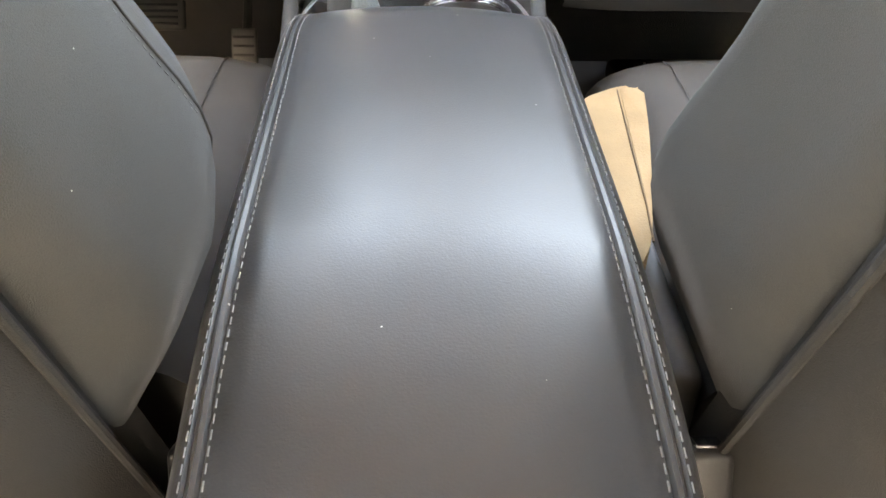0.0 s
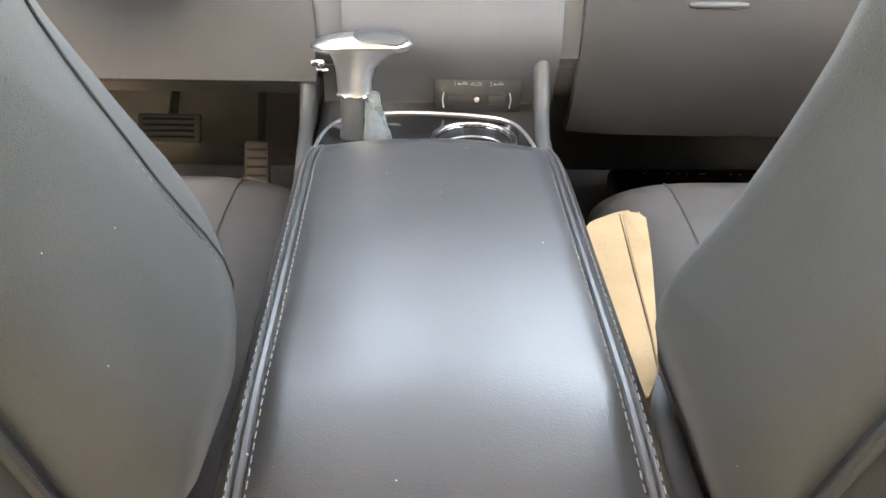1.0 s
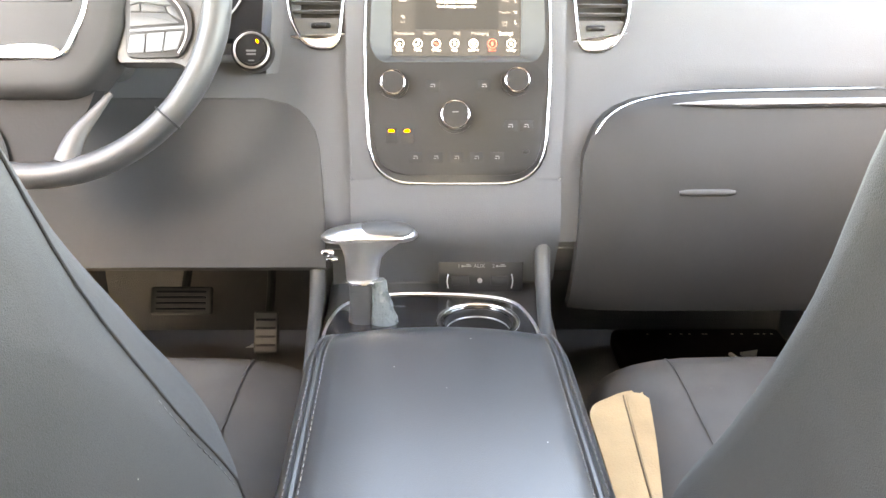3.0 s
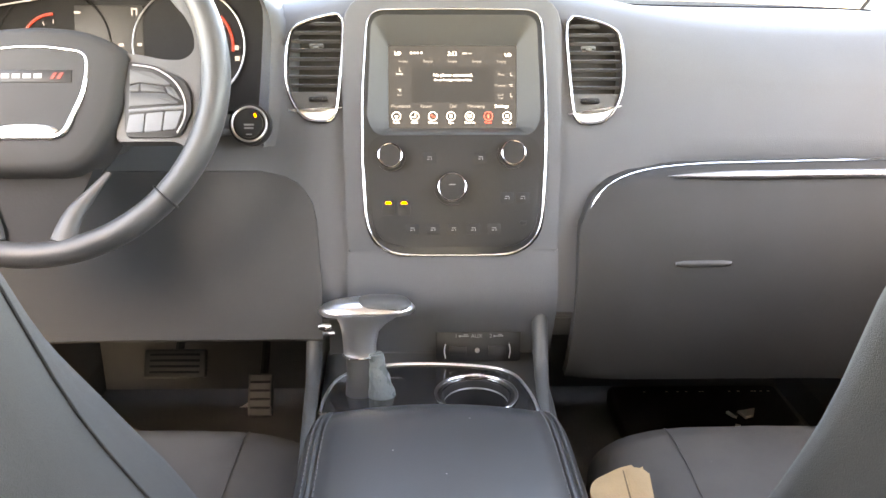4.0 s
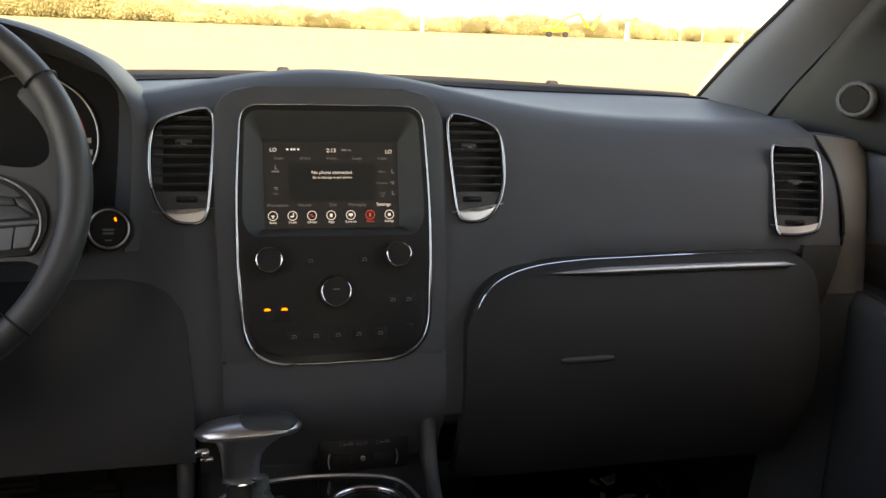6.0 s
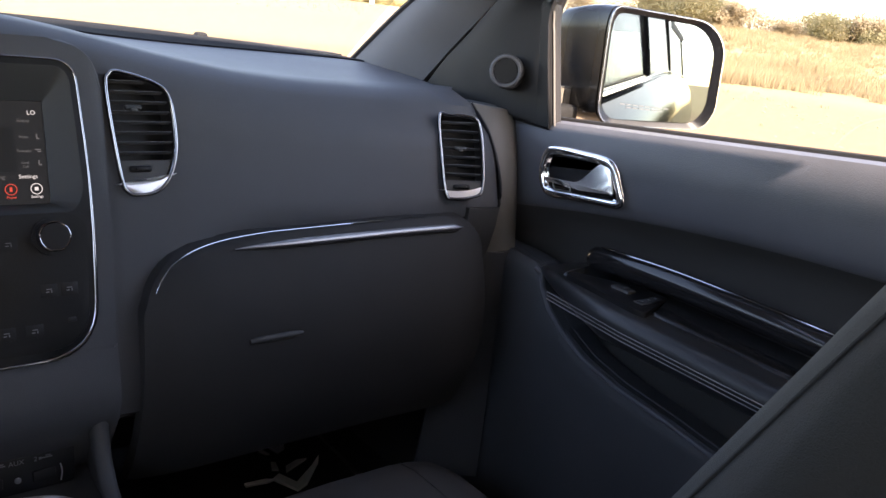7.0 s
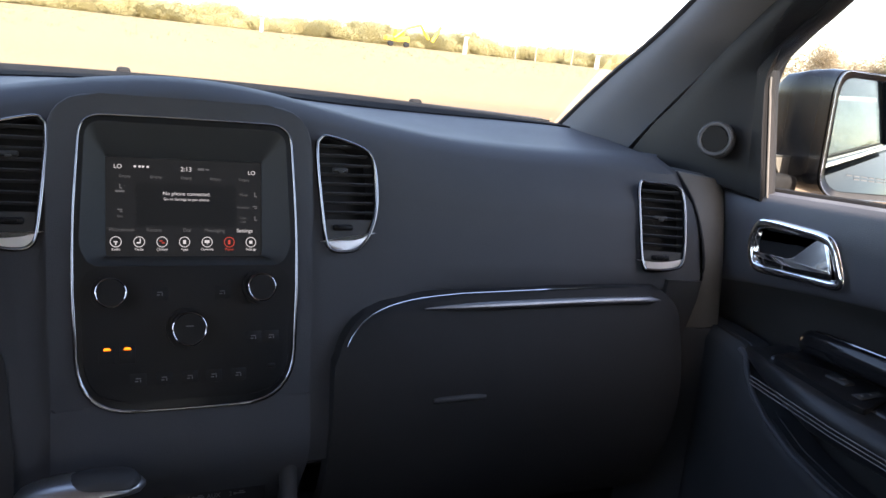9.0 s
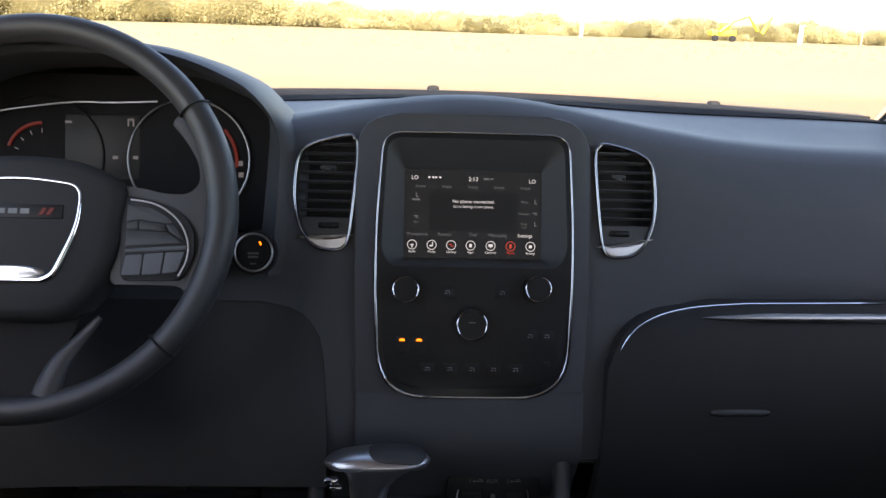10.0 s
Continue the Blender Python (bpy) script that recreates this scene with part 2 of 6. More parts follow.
def hoop(outer, inner, w0, w1, m):
    """A flat ring between two outlines of equal length."""
    rings = [[(x, y, w0) for x, y in outer], [(x, y, (w0 + w1 * 3) / 4) for x, y in outer],
             [(x * 0.9 + u * 0.1, y * 0.9 + v * 0.1, w1) for (x, y), (u, v) in zip(outer, inner)],
             [(x * 0.35 + u * 0.65, y * 0.35 + v * 0.65, w1) for (x, y), (u, v) in zip(outer, inner)],
             [(u, v, w1 - 0.0015) for u, v in inner], [(u, v, w0) for u, v in inner]]
    rings.append(rings[0])
    bm = loft(rings, True, False)
    bmesh.ops.remove_doubles(bm, verts=bm.verts[:], dist=1e-7)
    return put(bm, m)


def bead(outline, r, w, m, flat=0.8):
    """A rounded bead that follows a closed outline, its outer edge on it."""
    return put(tube([(x, y, w) for x, y in shrink(outline, r)], r, True, 12, flat), m)


def disc(r, w0, w1, m, sides=40, bev=0.0):
    return plate([(r * math.cos(2 * math.pi * i / sides), r * math.sin(2 * math.pi * i / sides)) for i in range(sides)], w0, w1, m, bev)


def shrink(outline, d):
    """The outline moved inwards by d."""
    n, out = len(outline), []
    area = sum(outline[i - 1][0] * outline[i][1] - outline[i][0] * outline[i - 1][1] for i in range(n))
    sg = 1 if area > 0 else -1
    for i in range(n):
        a, b = Vector(outline[i - 1]), Vector(outline[(i + 1) % n])
        t = b - a
        t = t.normalized() if t.length > 1e-9 else Vector((1, 0))
        out.append((outline[i][0] - sg * t.y * d, outline[i][1] + sg * t.x * d))
    return out


def lettering(name, words, size, x, y, m, mat, parent, w=0.0, align="CENTER", label=""):
    cu = bpy.data.curves.new(name, "FONT")
    cu.body, cu.size, cu.align_x, cu.align_y, cu.extrude = words, size, align, "CENTER", 0.0001
    tmp = new("tmp", cu)
    me = bpy.data.meshes.new_from_object(tmp.evaluated_get(bpy.context.evaluated_depsgraph_get()))
    bpy.data.objects.remove(tmp)
    bpy.data.curves.remove(cu)
    me.transform(m @ Matrix.Translation((x, y, w)))
    me.materials.clear()
    me.materials.append(mat)
    me.name = name
    ob = new(name, me)
    ob.parent = parent
    return tagged(ob, label)


def bar(x, y, sx, sy, w, m, thick=0.0003):
    return plate([(x - sx / 2, y - sy / 2), (x + sx / 2, y - sy / 2), (x + sx / 2, y + sy / 2), (x - sx / 2, y + sy / 2)], w, w + thick, m)


def plane_at(origin, lean):
    """Local x along the car's right, y up the plane that leans back by lean degrees, z towards the cabin."""
    a = radians(lean)
    s, c = math.sin(a), math.cos(a)
    return Matrix(((1, 0, 0, origin[0]), (0, s, -c, origin[1]), (0, c, s, origin[2]), (0, 0, 0, 1)))


def cut(ob, *cutters):
    """Cuts closed shapes out of a mesh for good."""
    for bm in cutters:
        me = bpy.data.meshes.new("cut")
        bmesh.ops.recalc_face_normals(bm, faces=bm.faces[:])
        bm.to_mesh(me)
        bm.free()
        tool = new("cut", me)
        mod = ob.modifiers.new("cut", "BOOLEAN")
        mod.operation, mod.object, mod.solver = "DIFFERENCE", tool, "EXACT"
        done = bpy.data.meshes.new_from_object(ob.evaluated_get(bpy.context.evaluated_depsgraph_get()))
        ob.modifiers.clear()
        old, nm = ob.data, ob.data.name
        ob.data = done
        bpy.data.meshes.remove(old)
        done.name = nm
        bpy.data.objects.remove(tool)
        bpy.data.meshes.remove(me)
    ob.data.polygons.foreach_set("use_smooth", [True] * len(ob.data.polygons))
    ob.data.set_sharp_from_angle(angle=radians(38))


STACK = plane_at((0, 0, 1.10), 18)


# ---- car shell ----
def frange(a, b, n):
    return [a + (b - a) * i / (n - 1) for i in range(n)]


def ridge(x):
    return 1.207 + 0.054 * math.exp(-(x / 0.24) ** 2)


def cowl_y(x):
    return 0.575 - 0.11 * (x / 0.7) ** 2


def belt(y):
    return 1.183 - 0.09 * y


floor = tagged(part("floor", merged(rbox(0, -1.25, 0.41, 1.5, 3.96, 0.05, 0.01),
                                    rbox(0, 0.58, 0.60, 1.5, 0.04, 0.40, 0.01)), CARPET),
               "dark grey carpeted car floor with toe board", "floor", kind="structure")
firewall = tagged(part("wall_front", sheet([[(0.74 * u, 0.615 - 0.09 * u * u, z - (0.012 * u * u if z > 1.1 else 0)) for z in (0.60, 0.9, 1.15, 1.212, 1.220)] for u in frange(-1, 1, 21)], 0.04, (0, 1, 0)), RUBBER), "black firewall behind the dashboard", "wall", kind="structure")

kick = tagged(part("kick_panel", rbox(0.725, 0.36, 0.80, 0.03, 0.62, 0.78, 0.008), LOWER), "black footwell side panel", "side panel", "footwell side panels", "structure")
copy_thing(kick, pose(-1.45, 0, 0))
sill = tagged(part("door_sill", rbox(0.76, -1.2, 0.46, 0.10, 3.9, 0.10, 0.01), LOWER), "black door sill", "sill", "door sills", "structure")
copy_thing(sill, pose(-1.52, 0, 0))

rows = []
for k in range(7):
    f = k / 6
    hw = 0.715 - 0.075 * f
    rows.append([(hw * u, cowl_y(0.7 * u) * (1 - f) + (-0.17 - 0.05 * u * u) * f + 0.01, 1.224 - 0.02 * u * u * (1 - f) + 0.42 * f + 0.02 * math.sin(math.pi * f)) for u in frange(-1, 1, 13)])
windshield = tagged(part("window_1", sheet(rows, 0.005, (0, 0.5, 0.86)), CLEAR), "clear raked windshield above the dashboard", "windshield", kind="structure")
windshield.visible_shadow = False

roof_rows = []
for y in frange(-0.19, -3.2, 10):
    roof_rows.append([(0.64 * u, y, 1.645 + 0.05 * (1 - u * u) - 0.02 * max(0, (-y - 2.4))) for u in frange(-1, 1, 11)])
ceiling = tagged(part("ceiling", sheet(roof_rows, 0.02, (0, 0, 1)), HEAD), "pale grey fabric car headliner", "ceiling", kind="structure")
roof = tagged(part("roof", sheet([[(x * 1.03, y, z + 0.035) for x, y, z in r] for r in roof_rows], 0.01, (0, 0, 1)), PAINT), "black painted car roof", "roof", kind="structure")
# unseen header trim and inside mirror below it, added to darken the armrest's reflection
rows = []
for u in frange(-1, 1, 21):
    rows.append([(hw * u, (-0.17 - 0.05 * u * u) * f + cowl_y(0.7 * u) * (1 - f) - 0.004, 1.224 - 0.02 * u * u * (1 - f) + 0.42 * f + 0.02 * math.sin(math.pi * f) - 0.016 - 0.006 * math.sin(math.pi * (f - 0.74) / 0.25)) for f in frange(0.74, 0.99, 7) for hw in (0.715 - 0.075 * f,)])
header = tagged(part("header_trim", sheet(rows, 0.010, (0, 0.5, 0.86)), PILLAR), "grey header trim along the windshield top, unseen, added to darken the armrest reflection", "header trim", kind="structure")
inside = thing("rear_view_mirror", "black inside mirror hanging below the windshield header", "rear-view mirror")
IM = Matrix.Translation((0.0, 0.035, 1.462)) @ pose(0, 0, 0, 96, 0, 4)
shape = rounded([(-0.122, 0.030), (0.122, 0.030), (0.114, -0.034), (-0.114, -0.034)], 0.022)
part("housing", put(loft([[(x * k, y * k, w) for x, y in shape] for k, w in ((0.96, 0.004), (1.0, 0.001), (0.99, -0.016), (0.80, -0.034), (0.45, -0.042))]), IM), LOWER, inside)
part("glass", plate(shrink(shape, 0.006), 0.004, 0.0052, IM), MIRROR, inside, "mirror glass")
part("stem", tube(smooth_line([(0, 0.066, 1.468), (0, 0.085, 1.492), (0, 0.088, 1.530)], 5), 0.010, sides=10), LOWER, inside)
rear_wall = thing("wall_rear", "closed tailgate with a dark tinted rear window", "tailgate", kind="structure")
part("tailgate_panel", rbox(0, -3.24, 0.80, 1.42, 0.06, 0.78, 0.02), LOWER, rear_wall)
part("rear_pane", rbox(0, -3.22, 1.42, 1.2, 0.006, 0.46, 0.0), PRIVACY, rear_wall).visible_shadow = False


def side_shell(s, word):
    """Outer skin, rear windows and pillars of one flank; s is -1 or 1."""
    top = thing("car_side", f"black car flank with tinted rear windows on the {word} side", "car body", "car flanks", "structure")
    ys = frange(0.62, -3.25, 30)
    prof = [(0.775, 1.165), (0.80, 1.15), (0.86, 1.08), (0.905, 0.98), (0.925, 0.85), (0.92, 0.70), (0.88, 0.52), (0.86, 0.42)]
    r = [[(s * (x - 0.05 * max(0, (-y - 2.6)) ** 2), y, z + (belt(max(y, -1.5)) - 1.183) * max(0, (z - 0.6) / 0.57)) for x, z in prof] for y in ys]
    part("body_panel", sheet(r, 0.012, (-s, 0, 0)), BODY, top)
    part("inner_panel", rbox(s * 0.755, -2.1, 0.82, 0.03, 2.25, 0.80, 0.012), LOWER, top)
    for y0, y1 in ((-1.14, -1.24), (-1.98, -2.08), (-2.95, -3.22)):
        part("pillar", loft([[(s * x, y + dy, z) for dy in (0, y1 - y0) for x in ((0.735 - 0.09 * (z - 1.2) / 0.44,) if dy == 0 else (0.735 - 0.09 * (z - 1.2) / 0.44,))]
                             + [(s * (0.775 - 0.10 * (z - 1.2) / 0.44), y1, z), (s * (0.775 - 0.10 * (z - 1.2) / 0.44), y0, z)] for y, z in ((y0, 1.2), (y0, 1.4), (y0, 1.645))]), RUBBER, top)
    for y0, y1 in ((-1.245, -1.975), (-2.085, -2.945)):
        part("pane", sheet([[(s * (0.775 - 0.10 * f), y, 1.19 + 0.02 * (y < -1.5) + 0.44 * f) for f in (0, 0.5, 1)] for y in (y0, y1)], 0.004, (-s, 0, 0)), PRIVACY, top).visible_shadow = False
    for y0, y1 in ((-1.125, -1.255), (-1.965, -2.095)):
        part("pillar_cover", sheet([[(s * (0.788 - 0.10 * f), y, 1.185 + 0.47 * f) for f in frange(0, 1, 5)] for y in (y0, y1)], 0.006, (-s, 0, 0)), GLOSS, top, "gloss black pillar cover")
    part("belt_trim", tube([(s * 0.785, y, belt(max(y, -1.5)) - 0.008) for y in frange(-0.02, -3.0, 12)], 0.005, sides=6), DIMCHROME, top, "bright belt moulding")
    part("cant_rail", tube([(s * 0.66, y, 1.655) for y in frange(-0.17, -3.2, 8)], 0.035, sides=8), HEAD, top)
    return top


side_shell(1, "passenger")
side_shell(-1, "driver")


def a_pillar(s):
    p = thing("a_pillar", "grey textured windshield pillar trim beside the dashboard", "pillar trim", "windshield pillars", "structure")
    front = smooth_line([(0.706, 0.455, 1.190), (0.702, 0.365, 1.254), (0.70, 0.290, 1.306), (0.695, 0.130, 1.412), (0.655, -0.17, 1.625)], 5)
    back = smooth_line([(0.712, 0.24, 1.190), (0.718, 0.19, 1.245), (0.722, 0.145, 1.29), (0.728, 0.045, 1.385), (0.69, -0.26, 1.62)], 5)
    r = []
    for a, b in zip(front, back):
        r.append([(s * (a.x + (b.x - a.x) * f - 0.018 * math.sin(math.pi * f)), a.y + (b.y - a.y) * f, a.z + (b.z - a.z) * f) for f in frange(0, 1, 7)])
    part("trim_cover", sheet(r, 0.03, (s, 0.25, 0.1)), PILLAR, p)
    part("glass_seal", tube([(s * (v.x + 0.004), v.y + 0.006, v.z) for v in front], 0.007, sides=6), RUBBER, p)
    return p


a_pillar(1)
a_pillar(-1)

# ---- dashboard ----
dash = thing("dashboard", "charcoal soft-touch dashboard with a raised centre brow", "dashboard")


def dash_profile(x):
    r, fe, q = ridge(x), cowl_y(x), abs(x)
    off = -0.028 * max(0, (q - 0.38) / 0.3) ** 2
    pts = [(fe, 1.226 - 0.018 * (x / 0.7) ** 2), (fe - 0.10, 1.228 - 0.018 * (x / 0.7) ** 2), (0.30, 0.5 * (r + 1.228) - 0.010), (0.18, r - 0.006), (0.11, r), (0.075, r - 0.003),
           (0.052 + off, r - 0.016), (0.040 + off, r - 0.034)]
    z0 = r - 0.034

    def face(z):
        return (z - 1.10) * math.tan(radians(18)) + 0.003 + off

    pts += [(face(z), z) for z in frange(z0 - 0.02, 1.055, 6)]
    # the face runs on down to the knees, but tucks in over the glove box
    k = max(0, min(1, (x - 0.245) / 0.05))
    k = k * k * (3 - 2 * k)
    knee = [(face(1.045), 1.045), (face(1.038), 1.038), (face(1.0), 1.0), (face(0.94), 0.94), (face(0.90) + 0.004, 0.90), (face(0.87) + 0.014, 0.865), (0.0, 0.83), (0.10, 0.77), (0.5, 0.72)]
    tuck = [(-0.010 + off, 1.045), (0.01 + off, 1.038), (0.03, 1.0), (0.04, 0.95), (0.05, 0.90), (0.07, 0.85), (0.09, 0.80), (0.2, 0.74), (0.5, 0.72)]
    pts += [(a + (b - a) * k, z + (w2 - z) * k) for (a, z), (b, w2) in zip(knee, tuck)]
    turn = max(0, (x - 0.655) / 0.045) ** 1.5
    pts = [(y + turn * (0.008 + 0.40 * max(0, z - 1.125)) if y < 0.09 else y, z) for y, z in pts]
    return [(x - max(0, x - 0.62) * 0.4 * max(0, min(1, (0.20 - y) / 0.12)), y, z) for y, z in pts]


xs = frange(-0.705, 0.70, 72)
dash_body = part("dash_body", sheet([dash_profile(x) for x in xs], 0.03, (0, 0.8, -0.6)), SOFT, dash)


def top_z(x, y):
    """Height of the dash top at a place between the ridge and the glass."""
    pts = [(p[1], p[2]) for p in dash_profile(x)[:5]]
    for (y0, z0), (y1, z1) in zip(pts, pts[1:]):
        if y >= y1:
            return z0 + (z1 - z0) * (y0 - y) / (y0 - y1)
    return pts[-1][1]


part("defroster_panel", sheet([[(x, y, top_z(x, y) + 0.0022 + 0.0012 * min(1, 4 * f)) for y, f in ((0.38 + (cowl_y(x) - 0.39) * f, f) for f in frange(0, 1, 10))] for x in frange(-0.70, 0.695, 41)], 0.004, (0, 0, -1)), MATTE, dash, "matte black defroster panel")

# lower passenger corner
rows = [[(0.612 + 0.052 * f - 0.05 * max(0, 1.0 - z), -0.034 - 0.006 * f + 0.22 * max(0, 1.04 - z) * f + 0.02 * (1.04 - z), z) for f in frange(0, 1, 5)] for z in frange(1.059, 0.80, 10)]
part("outer_filler", sheet(rows, 0.012, (0, 1, 0)), LOWER, dash)
# dark knee panel under the wheel, its inner end rounded off
def knee_end(z):
    pts = [(1.036, -0.235), (1.030, -0.205), (1.022, -0.189), (1.013, -0.180), (0.999, -0.171), (0.978, -0.166), (0.90, -0.160), (0.80, -0.160)]
    for (z0, x0), (z1, x1) in zip(pts, pts[1:]):
        if z >= z1:
            return x0 + (x1 - x0) * (z0 - z) / (z0 - z1)
    return pts[-1][1]


def knee_y(x, z):
    off = -0.028 * max(0, (abs(x) - 0.38) / 0.3) ** 2
    y = (z - 1.10) * math.tan(radians(18)) + 0.0005 + off
    return y + 0.12 * max(0, 0.90 - z) ** 1.2


part("knee_panel", sheet([[(x, knee_y(x, z), z) for x in frange(-0.70, knee_end(z), 24)] for z in [1.036, 1.033, 1.030, 1.026, 1.022, 1.013, 0.999, 0.978, 0.95, 0.92, 0.90, 0.885, 0.87, 0.855, 0.84]] + [[(x, knee_y(x, 0.84) + dy, z) for x in frange(-0.70, knee_end(0.84), 24)] for z, dy in ((0.833, 0.010), (0.827, 0.028), (0.823, 0.055), (0.821, 0.10))], 0.012, (0, 1, 0.3)), KNEE, dash, "black lower knee panel")

# glove box
glove = thing("glove_box", "closed black glove box with a thin chrome outline", "glove box")


GLOVE_EDGE = [(p.z, p.x) for p in smooth_line([(0.300, 0, 1.0465), (0.268, 0, 1.0455), (0.234, 0, 1.0415), (0.206, 0, 1.0345), (0.184, 0, 1.0235), (0.168, 0, 1.007), (0.158, 0, 0.985), (0.152, 0, 0.95), (0.150, 0, 0.74)], 6)]


def glove_left(z):
    pts = GLOVE_EDGE
    for (z0, x0), (z1, x1) in zip(pts, pts[1:]):
        if z >= z1:
            return x0 + (x1 - x0) * (z0 - z) / (z0 - z1)
    return pts[-1][1]


def glove_right(z):
    return 0.625 - max(0, 0.034 - (1.046 - z)) ** 2 / 0.034


def glove_y(z):
    d = 1.046 - z
    return -0.026 - 0.05 * math.sin(min(math.pi, d / 0.29 * math.pi)) ** 0.8 - 0.006


def rise(x, z):
    return 0.007 * max(0, (x - 0.27) / 0.33) * max(0, min(1, (z - 0.99) / 0.05))


def glove_rows(z0, z1, n, lift=0.0):
    out = []
    for z in frange(z0, z1, n):
        a, b = glove_left(z), glove_right(z)
        out.append([(a + (b - a) * f, glove_y(z) - lift + 0.012 * (2 * abs(f - 0.5)) ** 8 - 0.012 * max(0, (a + (b - a) * f - 0.45) / 0.18) ** 2, z + rise(a + (b - a) * f, z)) for f in frange(0, 1, 24)])
    return out


part("door", sheet(glove_rows(1.0455, 0.76, 34), 0.02, (0, 1, 0)), GLOVE, glove)
line = [(glove_left(z), glove_y(z) - 0.002, z) for z in frange(1.0, 1.0460, 30)]
line += [(x, glove_y(1.046) - 0.002 - 0.012 * max(0, (x - 0.45) / 0.18) ** 2, 1.0475 + rise(x, 1.0475)) for x in frange(0.31, 0.59, 16)]
part("chrome_outline", tube(line, [0.0009 * min(1, 0.25 + 5 * f, 0.1 + 6 * (1 - f)) for f in frange(0, 1, len(line))], sides=6, up=(0, 1, 0)), CHROME, glove, "thin chrome outline")
part("ridge", tube([(x, glove_y(1.035) - 0.004 - 0.012 * max(0, (x - 0.45) / 0.18) ** 2, 1.0350 + 0.012 * (x - 0.27)) for x in frange(0.258, 0.590, 20)],
                   [0.0056 * min(1, 0.05 + 2.6 * min(f, 8 * (1 - f)) ** 0.7) for f in frange(0, 1, 20)], sides=10, up=(0, 1, 0)), GREYTRIM, glove, "satin grey horizontal ridge")
part("latch", tube([(x, glove_y(0.936) - 0.001, 0.9355 + 0.012 * (x - 0.27)) for x in frange(0.266, 0.333, 8)], [0.0025, 0.004, 0.0042, 0.0042, 0.0042, 0.0042, 0.004, 0.0025], sides=10, up=(0, 1, 0), flat=0.8), LOWER, glove, "recessed latch lip")

for x in (-0.03, 0.47):
    nz = thing("washer_nozzle", "small black washer nozzle at the windshield base", "nozzle", "washer nozzles")
    part("body", rbox(x, cowl_y(x) + 0.035, 1.226 - 0.02 * (x / 0.7) ** 2, 0.022, 0.02, 0.016, 0.006), RUBBER, nz)

# ---- air vents ----
VENT = [(0.1385, 0.108), (0.1420, 0.1175), (0.153, 0.1220), (0.192, 0.111), (0.208, 0.094), (0.2115, 0.050), (0.205, 0.016), (0.188, -0.007), (0.164, -0.0115), (0.1515, -0.006), (0.1462, 0.010), (0.1400, 0.073)]


def air_vent(outline, m, slats, v0, v1, tab_at, label):
    v = thing("air_vent", label, "air vent", "dashboard air vents")
    o = [(p.x, p.y) for p in smooth_line([(a, b, 0) for a, b in outline], 5, True)]
    i = shrink(o, 0.0036)
    part("frame", merged(hoop(o, i, -0.006, 0.002, m), bead(o, 0.0017, 0.0025, m, 1.0)), DIMCHROME, v, "chrome surround")
    part("duct", merged(plate(i, -0.030, -0.0285, m), hoop(i, shrink(i, 0.001), -0.029, 0.001, m)), DEEP, v)
    for k in range(slats):
        y = v0 + (v1 - v0) * (k + 0.5) / slats
        hit = []
        for (ax, ay), (bx, by) in zip(i, i[1:] + i[:1]):
            if (ay - y) * (by - y) < 0:
                hit.append(ax + (bx - ax) * (y - ay) / (by - ay))
        if len(hit) < 2:
            continue
        a, b = min(hit) + 0.0005, max(hit) - 0.0005
        part("slat", rbox((a + b) / 2, 0, 0, b - a, 0.0090, 0.0014, 0.0005, 1, m @ Matrix.Translation((0, y, -0.0050)) @ pose(0, 0, 0, 80)), SOFT, v)
    xm = sum(p[0] for p in o) / len(o)
    part("tab", merged(rbox(xm - 0.003, tab_at, -0.001, 0.018, 0.006, 0.006, 0.0025, 3, m), rbox(xm - 0.003, tab_at - 0.003, 0.002, 0.007, 0.004, 0.004, 0.0015, 2, m)), LOWER, v, "grey adjuster tab")
    lo = [p for p in i]
    yb = v0 - 0.003
    base = [(x, min(y, yb)) for x, y in lo]
    part("sill", plate(base, -0.012, -0.001, m), LOWER, v)
    part("thumbwheel", merged(rbox(xm - 0.001, v0 - 0.012, 0.000, 0.024, 0.007, 0.006, 0.0028, 3, m), rbox(xm - 0.001, v0 - 0.012, 0.003, 0.012, 0.004, 0.004, 0.001, 2, m)), DEEP, v, "black thumbwheel")
    low = min(y for x, y in i)
    yc = low + 0.012
    lip = [(x, min(y, yc - 0.003 + 5.0 * (x - xm + 0.010) ** 2)) for x, y in shrink(i, 0.0004)]
    part("lip", plate(lip, -0.004, 0.0025, m, 0.0005), LIPCHROME, v, "bright chrome lower lip")
    return v


VENT_L = [(-x + 0.008, y + 0.003) for x, y in VENT]
air_vent(VENT, STACK, 8, 0.030, 0.116, 0.083, "upright dashboard air vent with chrome surround beside the screen")
air_vent(VENT_L, STACK, 8, 0.033, 0.119, 0.086, "upright dashboard air vent with chrome surround near the wheel")
tl, tr, bl = Vector((0.579, 0.016, 1.178)), Vector((0.637, -0.012, 1.1805)), Vector((0.581, -0.029, 1.073))
ux = (tr - tl).normalized()
uz = ux.cross((tl - bl).normalized()).normalized()
uy = uz.cross(ux)
SIDEV = Matrix(((ux.x, uy.x, uz.x, tl.x), (ux.y, uy.y, uz.y, tl.y), (ux.z, uy.z, uz.z, tl.z), (0, 0, 0, 1)))
SIDE_VENT = [(-0.002, 0.001), (0.012, 0.0045), (0.047, 0.002), (0.0595, -0.012), (0.064, -0.060), (0.063, -0.096), (0.054, -0.110), (0.020, -0.115), (0.008, -0.106), (0.001, -0.05)]
air_vent(SIDE_VENT, SIDEV, 7, -0.084, -0.001, -0.043, "dashboard corner air vent with chrome surround beside the door")
